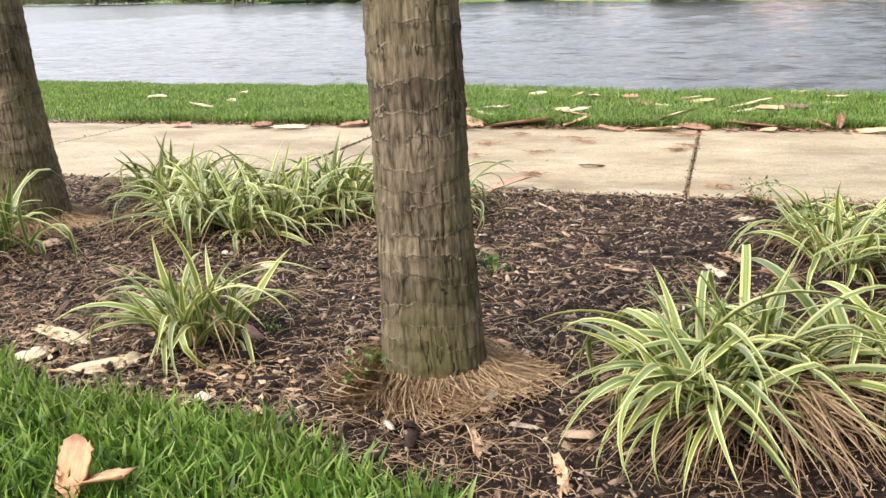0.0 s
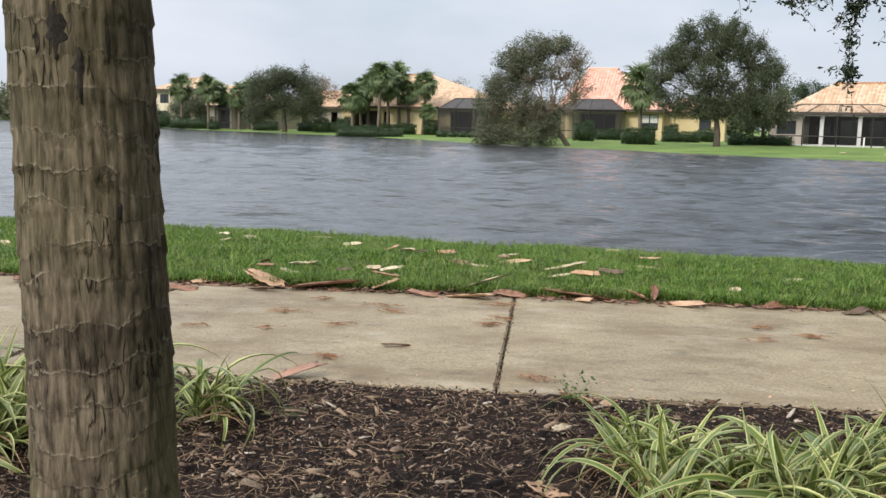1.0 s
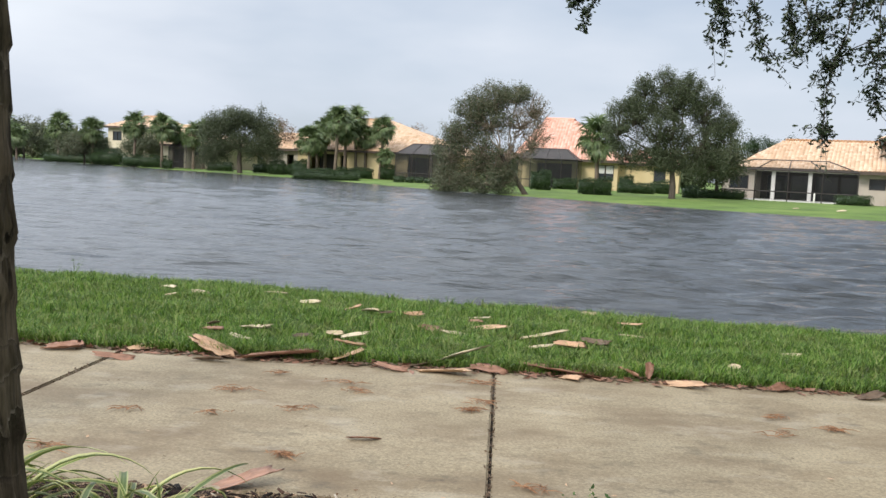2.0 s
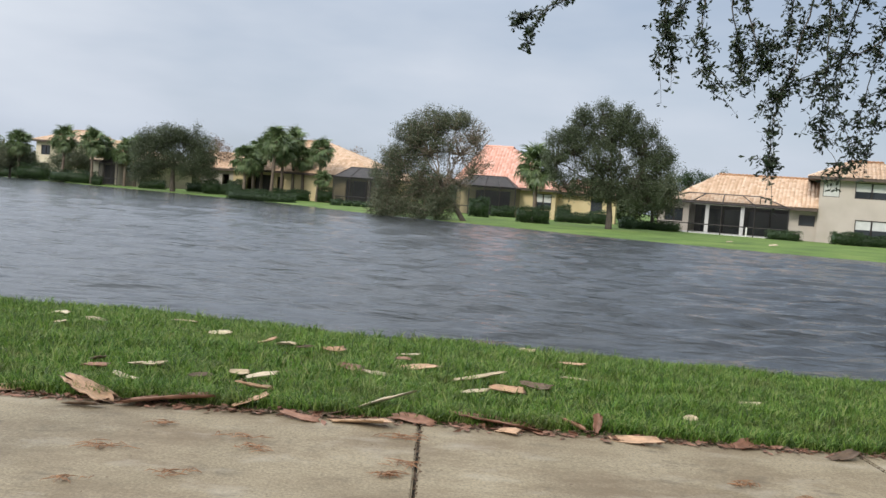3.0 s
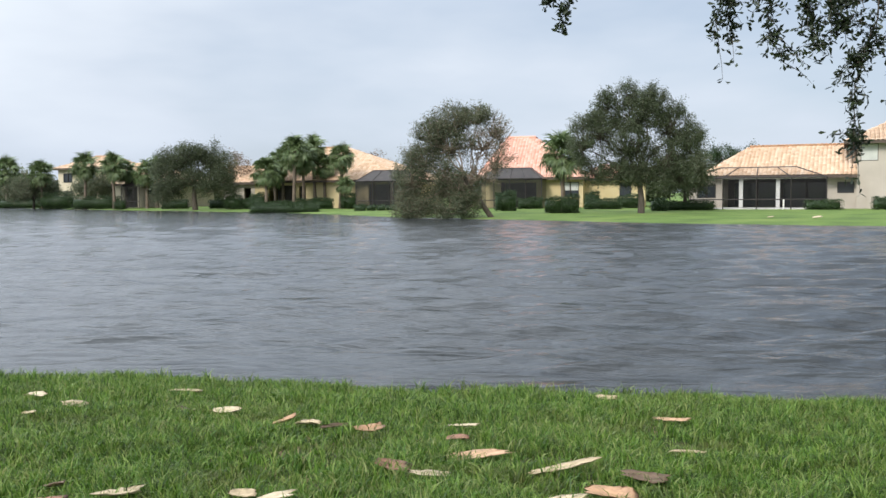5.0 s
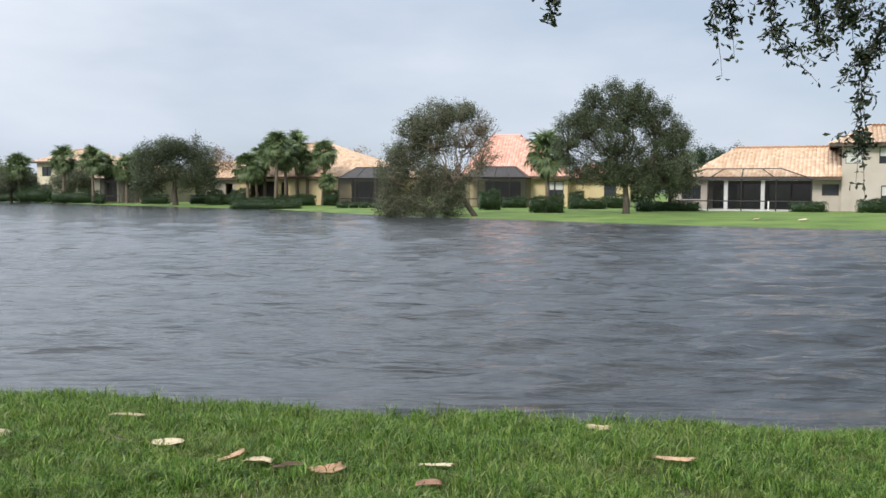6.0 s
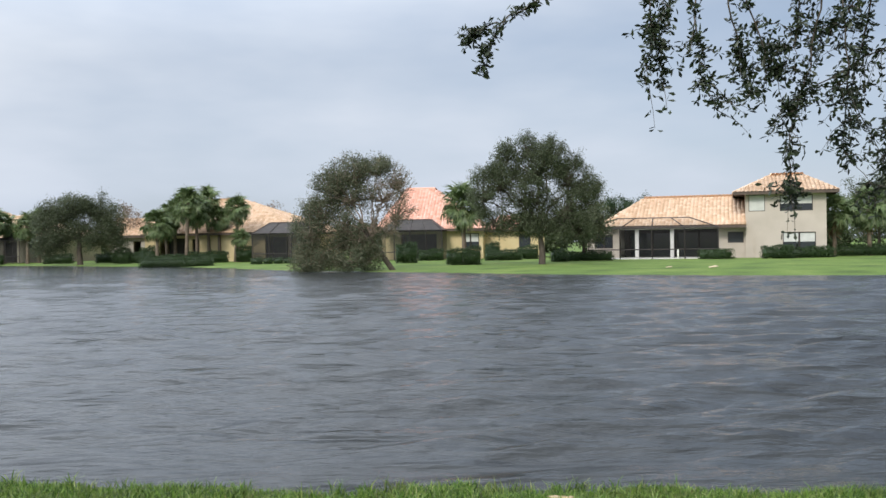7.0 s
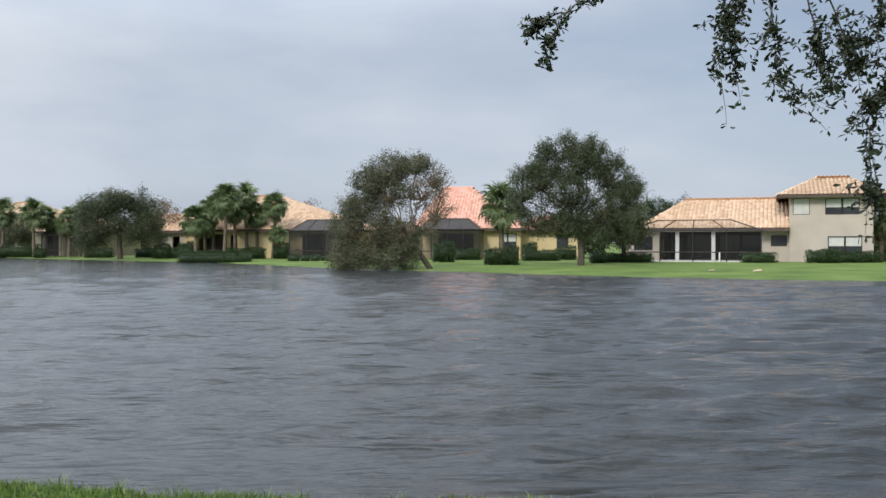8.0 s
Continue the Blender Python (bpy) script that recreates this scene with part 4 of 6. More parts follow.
def fan_mesh():
    """One fan frond: a bowed stalk and drooping split blades round its end."""
    v, f = tube(bend((0, 0, 0), (0.75, 0, 0.1), 0.06, 4), np.array([0.025, 0.02, 0.018, 0.015]), 4)
    vs, fs = [v], [f]
    n0 = len(v)
    for k in range(24):
        a = radians(-130 + 11.3 * k)
        L = 0.7 * (1 - 0.2 * abs(k - 11.5) / 11.5) * (1 + 0.12 * math.sin(k * 2.3))
        d = np.array([math.cos(a), math.sin(a), 0]); s = np.array([-math.sin(a), math.cos(a), 0])
        c = np.array([0.75, 0, 0.1])
        drop = 0.35 + 0.2 * math.sin(k * 1.7)
        row = [c - s * 0.012, c + s * 0.012, c + d * L * 0.5 + s * 0.03 + [0, 0, 0.05], c + d * L * 0.5 - s * 0.03 + [0, 0, 0.01], c + d * L * 0.88 + s * 0.006 - [0, 0, drop * L], c + d * L * 0.88 - s * 0.006 - [0, 0, drop * L]]
        vs.append(np.array(row)); fs.append(np.array([[0, 1, 2, 3], [3, 2, 4, 5]]) + n0); n0 += 6
    me = fast_mesh("frond", np.concatenate(vs), np.concatenate(fs))
    me.materials.append(M_PALM)
    return me


FAN = fan_mesh()
FAN_DRY = FAN.copy()
FAN_DRY.materials.clear()
FAN_DRY.materials.append(M_STRAW)


def sabal(x, y, height, size, label="sabal palm with wind-swept fan fronds on the far lawn"):
    p = thing("palm_tree", (x, y, gz(x, y)), label, "palm tree", "palms of the far bank")
    bendx = rng.normal(0, 0.15)
    v, f = tube([(0, 0, -0.1), (bendx * 0.4, 0, height * 0.4), (bendx, 0, height * 0.8), (bendx, 0, height)], [0.22, 0.16, 0.17, 0.22], 9)
    add_mesh("trunk", smooth(fast_mesh("trunk", v, f)), M_PALMTRUNK, p)
    for k in range(64):
        el = 85 - 165 * ((k + 0.5) / 64) ** 0.9 + rng.normal(0, 10)
        ob = new("frond", FAN_DRY if k > 60 else FAN)
        ob.parent = p
        turn = k * 137.5 + rng.normal(0, 18)
        ob.matrix_basis = pose(bendx, 0, height + rng.uniform(-0.15, 0.15), 0, 0, turn) @ pose(0, 0, 0, rng.normal(0, 25), -el, 0) @ Matrix.Scale(size * rng.uniform(0.7, 1.12), 4)
    return p


for x_, y_, h_, s_ in (
        (7.18, 71.32, 4.26, 1.46),
        (-20.33, 94.72, 3.92, 1.32),
        (-17.51, 94.58, 5.92, 1.36),
        (-16.82, 96.55, 4.88, 1.3),
        (-15.97, 98.51, 6.11, 1.33),
        (-14.93, 98.46, 4.38, 1.14),
        (-12.89, 95.35, 5.18, 1.24),
        (-19.38, 98.68, 4.96, 1.23),
        (-19.97, 97.71, 3.43, 1.03),
        (-12.37, 94.32, 2.37, 0.82),
        (39.26, 77.72, 3.55, 1.53),
        (42.28, 77.57, 3.93, 1.6),
        (-41.81, 109.82, 4.94, 1.42),
        (-41.18, 111.79, 4.35, 1.18),
        (-37.83, 109.62, 4.17, 1.37),
        (-37.26, 111.59, 4.74, 1.18),
        (-46.27, 112.04, 5.13, 1.5),
        (-54.51, 118.46, 4.71, 1.47),
        (-63.63, 126.93, 5.31, 1.83),
        (-80.48, 141.79, 5.92, 2.04),
        (-75.65, 137.55, 4.66, 1.58)):
    sabal(x_, y_, h_, s_)


def hedge(x0, x1, y, height, depth=1.2, label="clipped dark green hedge on the far lawn", leaf=0.1):
    h = thing("hedge", ((x0 + x1) / 2, y, gz((x0 + x1) / 2, y)), label, "hedge", "hedges of the far bank")
    w = (x1 - x0) / 2
    v, f = tube([(-w * 0.97, 0, height * 0.4), (-w * 0.9, 0, height * 0.42), (0, 0, height * 0.42), (w * 0.9, 0, height * 0.42), (w * 0.97, 0, height * 0.4)], [0.05, height * 0.36, height * 0.38, height * 0.36, 0.05], 10)
    add_mesh("inner_growth", smooth(fast_mesh("inner_growth", v, f)), M_HEDGE, h, "dense inner growth")
    n = int(min(9000, 1500 * w * 2 * height)); depth = max(depth, height)
    p = rng.uniform(-1, 1, (n, 3))
    p[:, 1:] *= (1 / np.maximum(np.linalg.norm(p[:, 1:], axis=1), 0.3))[:, None] * rng.uniform(0.8, 1.08, n)[:, None]
    wob = 1 + 0.12 * np.sin(p[:, 0] * w * 2.2) + 0.08 * np.sin(p[:, 0] * w * 5.1 + 1)
    pos = np.stack([p[:, 0] * w, p[:, 1] * depth / 2, np.clip(height * 0.48 + p[:, 2] * height * 0.52 * wob, 0.02, None)], -1)
    v, f = diamonds(pos, leaf, 0.0, 0.6)
    tagged(add_mesh("foliage", fast_mesh("foliage", v, f), M_HEDGE, h), kind="stuff")


for x0_, x1_, y_, h_ in (
        (-47.78, -41.89, 111.97, 1.55),
        (-40.98, -39.75, 107.74, 1),
        (-19.56, -13.25, 84.51, 0.75),
        (-20.77, -16.6, 90.64, 0.95),
        (-17.32, -13.49, 94.48, 1.1),
        (-10.04, -9.06, 84.17, 0.55),
        (-8.96, -8.18, 84.12, 0.5),
        (-8.08, -7.3, 84.08, 0.5),
        (-7.2, -6.22, 84.03, 0.5),
        (-25.61, -23.9, 98.95, 1.5),
        (-23.88, -22.16, 98.86, 1.2),
        (-34.62, -31.59, 105.38, 1),
        (-28.8, -26.69, 104.11, 1),
        (2.27, 3.99, 77.53, 1.6),
        (4.59, 6.81, 85.41, 1),
        (5.62, 6.79, 69.36, 1.15),
        (6.78, 8.08, 69.3, 1.3),
        (10.01, 13.13, 81.11, 0.9),
        (13.58, 15.36, 84.97, 1.2),
        (13.99, 15.11, 72.95, 0.95),
        (15.32, 19.33, 74.81, 0.75),
        (25.8, 28.45, 73.32, 0.75),
        (30.37, 32.73, 72.1, 1),
        (32.62, 36.63, 72.94, 0.85),
        (39.17, 45.87, 77.56, 0.95),
        (-65.95, -57.28, 126.83, 1.3),
        (-54.67, -50.48, 118.37, 2.1),
        (-22.11, -20.34, 95.77, 1.7),
        (-12.69, -11.16, 94.3, 1.5),
        (11.12, 12.45, 89.11, 1.5)):
    hedge(x0_, x1_, y_, h_)


M_YELLOW_LEAF = material("yellow_leaves", [(0.2, 0.2, 0.02), (0.4, 0.36, 0.03)], 0.8, 10, 0.5, 0, island=0.6, sheen_through=0.15)
shrub = thing("shrub", (-134, 222, gz(-134, 222)), "bright yellow shrub on the distant shore", "shrub")
v, f = diamonds(np.random.default_rng(3).normal(0, 1, (900, 3)) * [2.6, 1.2, 0.55] + [0, 0, 1.0], 0.5, 0.0, 0.7)
tagged(add_mesh("foliage", fast_mesh("foliage", v, f), M_YELLOW_LEAF, shrub), kind="stuff")


# ---- houses ----
M_TAN = material("tan_stucco", [(0.45, 0.39, 0.325), (0.52, 0.455, 0.385)], 0.8, 40, 0.9, 0.15, fine_amount=0.06)
M_YELLOW = material("yellow_stucco", [(0.58, 0.46, 0.25), (0.66, 0.54, 0.32)], 0.8, 40, 0.9, 0.15, fine_amount=0.06)
M_CREAM = material("cream_stucco", [(0.55, 0.47, 0.34), (0.62, 0.54, 0.4)], 0.8, 40, 0.9, 0.15, fine_amount=0.06)
M_TRIM = material("white_trim", [(0.7, 0.68, 0.64), (0.8, 0.78, 0.74)], 2, 30, 0.6, 0.05, fine_amount=0.05)
M_BRONZE = material("dark_bronze_metal", [(0.035, 0.03, 0.028), (0.06, 0.05, 0.045)], 2, 30, 0.5, 0.05, metal=0.3)
M_FASCIA = material("brown_fascia", [(0.07, 0.05, 0.04), (0.11, 0.08, 0.06)], 2, 30, 0.7, 0.1)
M_TILE_PEACH = material("peach_roof_tiles", [(0.5, 0.32, 0.19), (0.68, 0.47, 0.31), (0.78, 0.6, 0.44)], 0.4, 12, 0.75, 0.2, island=0.6, fine_amount=0.12)
M_TILE_RED = material("coral_roof_tiles", [(0.6, 0.29, 0.2), (0.72, 0.39, 0.29), (0.78, 0.5, 0.4)], 0.4, 12, 0.75, 0.2, island=0.6, fine_amount=0.12)
M_SHUTTER = material("storm_panel", [(0.5, 0.5, 0.46), (0.6, 0.6, 0.55)], 2, 30, 0.6, 0.1, fine_amount=0.05)
# near-black tone: the porches' inner shade is put into wall and ceiling colour
M_PORCH_SHADE = material("porch_shade", [(0.035, 0.031, 0.028), (0.065, 0.058, 0.05)], 1, 10, 0.8, 0.1)


def pane_material():
    m = bpy.data.materials.new("window_glass"); m.use_nodes = True
    b = m.node_tree.nodes["Principled BSDF"]
    b.inputs["Base Color"].default_value = (0.03, 0.035, 0.04, 1); b.inputs["Roughness"].default_value = 0.06
    return m


M_PANE = pane_material()


def screen_material():
    """Fine dark insect mesh that lets most of the light through."""
    m = bpy.data.materials.new("insect_mesh"); m.use_nodes = True
    n, l = m.node_tree.nodes, m.node_tree.links
    b = n["Principled BSDF"]; b.inputs["Base Color"].default_value = (0.022, 0.022, 0.022, 1); b.inputs["Roughness"].default_value = 0.8
    tr = n.new("ShaderNodeBsdfTransparent"); ms = n.new("ShaderNodeMixShader"); ms.inputs[0].default_value = 0.22
    l.new(tr.outputs[0], ms.inputs[1]); l.new(b.outputs[0], ms.inputs[2]); l.new(ms.outputs[0], n["Material Output"].inputs[0])
    return m


M_MESH = screen_material()
# mesh made more opaque so the cages' shaded insides read dark
M_MESH_DENSE = M_MESH.copy()
M_MESH_DENSE.name = "weathered_insect_mesh"
M_MESH_DENSE.node_tree.nodes["Mix Shader"].inputs[0].default_value = 0.48


def wall_bm(u0, u1, z0, z1, holes, v0, v1):
    """A wall along x with rectangular openings through it, as one closed skin."""
    bm = bmesh.new()
    us = sorted({u0, u1, *[h[0] for h in holes], *[h[1] for h in holes]}); zs = sorted({z0, z1, *[h[2] for h in holes], *[h[3] for h in holes]})
    made = {}

    def corner(u, v, z):
        if (u, v, z) not in made:
            made[(u, v, z)] = bm.verts.new((u, v, z))
        return made[(u, v, z)]

    def solid(i, k):
        if not (0 <= i < len(us) - 1 and 0 <= k < len(zs) - 1):
            return False
        cu, cz = (us[i] + us[i + 1]) / 2, (zs[k] + zs[k + 1]) / 2
        return not any(h[0] < cu < h[1] and h[2] < cz < h[3] for h in holes)

    for i in range(len(us) - 1):
        for k in range(len(zs) - 1):
            if not solid(i, k):
                continue
            a, b, c, d = us[i], us[i + 1], zs[k], zs[k + 1]
            bm.faces.new([corner(a, v0, c), corner(b, v0, c), corner(b, v0, d), corner(a, v0, d)])
            bm.faces.new([corner(a, v1, d), corner(b, v1, d), corner(b, v1, c), corner(a, v1, c)])
            for di, dk, p, q in ((-1, 0, (a, c), (a, d)), (1, 0, (b, d), (b, c)), (0, -1, (b, c), (a, c)), (0, 1, (a, d), (b, d))):
                if not solid(i + di, k + dk):
                    bm.faces.new([corner(p[0], v0, p[1]), corner(q[0], v0, q[1]), corner(q[0], v1, q[1]), corner(p[0], v1, p[1])])
    return bm


def tile_slope(corners, step_u=0.32, step_v=0.42, mat=None, parent=None):
    """Barrel tiles over a flat roof slope; corners: eave left, eave right, top right, top left."""
    c = [np.array(p, float) for p in corners]
    eu = c[1] - c[0]; W = np.linalg.norm(eu); eu /= W
    up = (c[3] - c[0]) - eu * np.dot(c[3] - c[0], eu); H = np.linalg.norm(up); up /= H
    nr = np.cross(eu, up)
    tl, trr = np.dot(c[3] - c[0], eu), np.dot(c[2] - c[0], eu)
    us, vs = np.arange(0, W, step_u) + step_u / 2, np.arange(0, H, step_v)
    U, V = np.meshgrid(us, vs, indexing="ij"); U, V = U.ravel(), V.ravel()
    f = (V + step_v / 2) / H
    keep = (U > tl * f) & (U < W + (trr - W) * f)
    U, V = U[keep], V[keep]
    rows = []
    for dv, lift in ((-0.04, 0.055), (step_v, 0.02)):
        for du, h in ((-0.5, 0.0), (-0.25, 0.055), (0.0, 0.075), (0.25, 0.055), (0.5, 0.0)):
            rows.append(c[0] + eu * (U + du * step_u)[:, None] + up * (V + dv)[:, None] + nr * (h + lift))
    v = np.stack(rows, 1).reshape(-1, 3)
    o = np.arange(len(U))[:, None] * 10
    q = np.concatenate([o + [[k, k + 1, k + 6, k + 5]] for k in range(4)])
    bm = bmesh.new()
    tri = np.linalg.norm(c[2] - c[3]) < 1e-3
    low = [bm.verts.new(p) for p in (c[:3] if tri else c)]
    high = [bm.verts.new(p - nr * 0.08) for p in (c[:3] if tri else c)]
    bm.faces.new(low); bm.faces.new(high[::-1])
    for k in range(len(low)):
        bm.faces.new([low[k], high[k], high[(k + 1) % len(low)], low[(k + 1) % len(low)]])
    deck = part("roof", bm, mat, parent)
    if len(U):
        tagged(add_mesh("roof_tiling", fast_mesh("roof_tiling", v, q), mat, deck), kind="stuff")
    return deck


def hip_roof(h, u0, u1, v0, v1, z, ridge_u0, ridge_u1, ridge_z, mat):
    """Four tiled slopes over a rectangle; the front is towards minus v. Adds fascia boards."""
    vm = (v0 + v1) / 2
    tile_slope(((u0, v0, z), (u1, v0, z), (ridge_u1, vm, ridge_z), (ridge_u0, vm, ridge_z)), mat=mat, parent=h)
    tile_slope(((u1, v1, z), (u0, v1, z), (ridge_u0, vm, ridge_z), (ridge_u1, vm, ridge_z)), mat=mat, parent=h)
    tile_slope(((u1, v0, z), (u1, v1, z), (ridge_u1, vm, ridge_z), (ridge_u1, vm, ridge_z)), mat=mat, parent=h)
    tile_slope(((u0, v1, z), (u0, v0, z), (ridge_u0, vm, ridge_z), (ridge_u0, vm, ridge_z)), mat=mat, parent=h)
    v, f = tube([(ridge_u0, vm, ridge_z + 0.08), (ridge_u1, vm, ridge_z + 0.08)], [0.13, 0.13], 8)
    add_mesh("ridge_cap", smooth(fast_mesh("ridge_cap", v, f)), mat, h)
    for d in ((u0, u1, v0 - 0.03, v0, z - 0.2, z + 0.03), (u0, u1, v1, v1 + 0.03, z - 0.2, z + 0.03), (u0 - 0.03, u0, v0, v1, z - 0.2, z + 0.03), (u1, u1 + 0.03, v0, v1, z - 0.2, z + 0.03)):
        box_part("fascia", d, M_FASCIA, h, "dark brown eaves board")
    box_part("soffit", (u0, u1, v0, v1, z - 0.08, z - 0.02), M_FASCIA, h)


def window(h, u0, u1, z0, z1, v, split=1, upper=None):
    """A window in an opening of the wall whose outer face is at v: frame, panes, and a storm panel above if given."""
    t = 0.07
    gaps = [(u0 + (u1 - u0) * k / split + t * (1 if k == 0 else 0.5), u0 + (u1 - u0) * (k + 1) / split - t * (1 if k == split - 1 else 0.5), z0 + t, z1 - t) for k in range(split)]
    bm = wall_bm(u0, u1, z0, z1, gaps, v - 0.02, v + 0.12)
    fr = part("window", bm, M_BRONZE, h, "dark-framed window")
    for k in range(split):
        a, b = u0 + (u1 - u0) * k / split + t, u0 + (u1 - u0) * (k + 1) / split - t
        zm = (z0 + z1) / 2 if upper else z1
        box_part("pane", (a, b, v + 0.06, v + 0.075, z0 + t, zm - t), M_PANE, fr)
        if upper:
            box_part("panel", (a, b, v + 0.03, v + 0.06, zm - t, z1 - t), upper, fr, "pale storm panel")


def block(h, u0, u1, v0, v1, z1, holes, mat, z0=-0.3):
    """Four walls; the openings are in the front one, at v0."""
    part("wall", wall_bm(u0, u1, z0, z1, holes, v0, v0 + 0.25), mat, h)
    box_part("wall", (u0, u1, v1 - 0.25, v1, z0, z1), mat, h)
    box_part("wall", (u0, u0 + 0.25, v0 + 0.25, v1 - 0.25, z0, z1), mat, h)
    box_part("wall", (u1 - 0.25, u1, v0 + 0.25, v1 - 0.25, z0, z1), mat, h)


def cage(h, u0, u1, v0, v1, zlow, zhigh, bays, solid=None):
    """A screened pool cage in front of a house: posts, rails, raised roof frame and insect mesh."""
    c = 0.06
    inset = 0.22 * (u1 - u0)
    def bar(a, b):
        v, f = tube([a, b], [0.045, 0.045], 4)
        add_mesh("cage_bar", fast_mesh("cage_bar", v, f), M_BRONZE, h)
    for k in range(bays + 1):
        u = u0 + (u1 - u0) * k / bays
        bar((u, v0, -0.1), (u, v0, zlow))
    bar((u0, v0, zlow), (u1, v0, zlow)); bar((u0, v0, 0.75), (u1, v0, 0.75))
    for u in (u0, u1):
        bar((u, v0, zlow), (u, v1, zlow))
    vm = v0 + 0.45 * (v1 - v0)
    pts = ((u0, v0, zlow), (u1, v0, zlow), (u1 - inset, vm, zhigh), (u0 + inset, vm, zhigh))
    bar(pts[3], pts[2])
    for k in range(bays + 1):
        f = k / bays
        a = (u0 + (u1 - u0) * f, v0, zlow); b = (u0 + inset + (u1 - u0 - 2 * inset) * f, vm, zhigh)
        bar(a, b)
        bar(b, (b[0], v1, zhigh))
    sm = solid or M_MESH
    bm = bmesh.new()
    def face(*cs):
        bm.faces.new([bm.verts.new(q) for q in cs])
    face(*pts)
    face((u0 + inset, vm, zhigh), (u1 - inset, vm, zhigh), (u1 - inset, v1, zhigh), (u0 + inset, v1, zhigh))
    face((u1, v0, zlow), (u1, v1, zlow), (u1 - inset, v1, zhigh), (u1 - inset, vm, zhigh))
    face((u0, v1, zlow), (u0, v0, zlow), (u0 + inset, vm, zhigh), (u0 + inset, v1, zhigh))
    part("cage_roof", bm, sm, h, "dark mesh roof of the pool cage")
    bm = bmesh.new()
    face((u0, v0, 0), (u1, v0, 0), (u1, v0, zlow), (u0, v0, zlow))
    face((u0, v1, 0), (u0, v0, 0), (u0, v0, zlow), (u0, v1, zlow))
    face((u1, v0, 0), (u1, v1, 0), (u1, v1, zlow), (u1, v0, zlow))
    part("screen", bm, M_MESH_DENSE if solid else M_MESH, h, "dark insect screen")


def house(x, y, turn, label):
    return thing("house", (x, y, gz(x, y) + 0.02), label, "house", "houses across the lake", rz=turn)


# tan house with a two-storey wing
h1 = house(19.25, 81.73, -23, "tan stucco house with peach tiled hip roofs and screened porch")
PORCH = (2.56, 10.64, 0.0, 2.42)
LEFT_WIN = (0.43, 2, 0.85, 2.01)
SMALL_WIN = (11.42, 12.67, 1.21, 2.12)
block(h1, -0.2, 12.84, 0, 10.5, 2.62, [PORCH, LEFT_WIN, SMALL_WIN], M_TAN)
window(h1, *LEFT_WIN, 0.02, 2)
window(h1, *SMALL_WIN, 0.02)
box_part("porch_back", (PORCH[0], PORCH[1], 3.6, 3.75, 0, 2.6), M_PORCH_SHADE, h1, "porch rear wall coloured dark as shade")
box_part("porch_ceiling", (PORCH[0], PORCH[1], 0.25, 3.6, 2.44, 2.5), M_PORCH_SHADE, h1)
for k in range(4):
    a_ = PORCH[0] + 0.5 + k * 2.0
    window(h1, a_, a_ + 1.9, 0.05, 2.2, 3.5, 1)
box_part("porch_slab", (0.2, PORCH[1] + 0.2, -3.0, 3.6, -0.2, 0.03), M_TRIM, h1, "pale porch slab")
for u_ in (4.04, 6.95):
    box_part("porch_post", (u_ - 0.15, u_ + 0.15, -0.2, 0.1, 0.03, 2.6), M_TRIM, h1, "white square post", 0.02)
box_part("porch_beam", (PORCH[0] - 0.1, PORCH[1], -0.16, -0.03, 2.42, 2.62), M_TRIM, h1, "white beam over the porch")
hip_roof(h1, 0.66, 12.83, -0.6, 11.1, 2.68, 4.18, 13.06, 5.26, M_TILE_PEACH)
tile_slope(((10.31, -1.1, 2.66), (12.86, -1.1, 2.66), (12.65, 1.6, 3.96), (12.38, 1.6, 3.96)), mat=M_TILE_PEACH, parent=h1)
box_part("fascia", (10.31, 12.86, -1.14, -1.1, 2.44, 2.66), M_FASCIA, h1, "dark brown eaves board")
cage(h1, 0.35, 10.72, -3.0, -0.65, 2.52, 3.35, 4)
WING = (12.83, 18.96)
UP_A = (13.08, 14.34, 3.75, 5.09)
UP_B = (15.47, 17.96, 3.73, 5.03)
LOW = (15.67, 18.16, 0.59, 2.02)
block(h1, *WING, -0.4, 9.5, 5.2, [UP_A, UP_B, LOW], M_TAN)
window(h1, *UP_A, -0.38, 1)
box_part("panel", (UP_A[0] + 0.05, UP_A[1] - 0.05, -0.41, -0.35, UP_A[2] + 0.05, UP_A[3] - 0.05), M_SHUTTER, h1, "pale storm panel")
window(h1, *UP_B, -0.38, 2, M_SHUTTER)
window(h1, *LOW, -0.38, 2, M_SHUTTER)
hip_roof(h1, 11.89, 19.84, -1.1, 10.2, 5.3, 14.92, 17.55, 6.94, M_TILE_PEACH)
box_part("downpipe", (13.42, 13.51, -0.5, -0.41, 0, 1.7), M_TAN, h1, "tan pipe on the wall")
box_part("garden_post", (7.55, 7.67, -3.4, -3.28, -0.1, 0.75), M_TRIM, h1, "short white post by the porch", 0.02)

# house with the coral roof
h2 = house(7.35, 91.33, -12, "yellow stucco house with coral tiled roof and dark pool cage")
block(h2, -6.05, 3.84, 0, 12, 2.75, [(-4.11, -0.65, 0.0, 2.4), (1.79, 3.46, 0.94, 2.44)], M_YELLOW)
window(h2, 1.79, 3.46, 0.94, 2.44, 0.02, 2, M_SHUTTER)
box_part("porch_back", (-4.11, -0.65, 3.0, 3.2, 0, 2.6), M_PORCH_SHADE, h2, "porch rear wall coloured dark as shade")
hip_roof(h2, -6.58, 4.15, -0.7, 12.7, 2.85, -4.46, -1.47, 7.08, M_TILE_RED)
cage(h2, -5.47, 0.43, -4.5, -0.75, 2.75, 3.75, 4, M_BRONZE)
block(h2, 3.69, 9.61, 2.0, 10, 2.6, [(7.18, 8.32, 0.98, 2.35)], M_YELLOW)
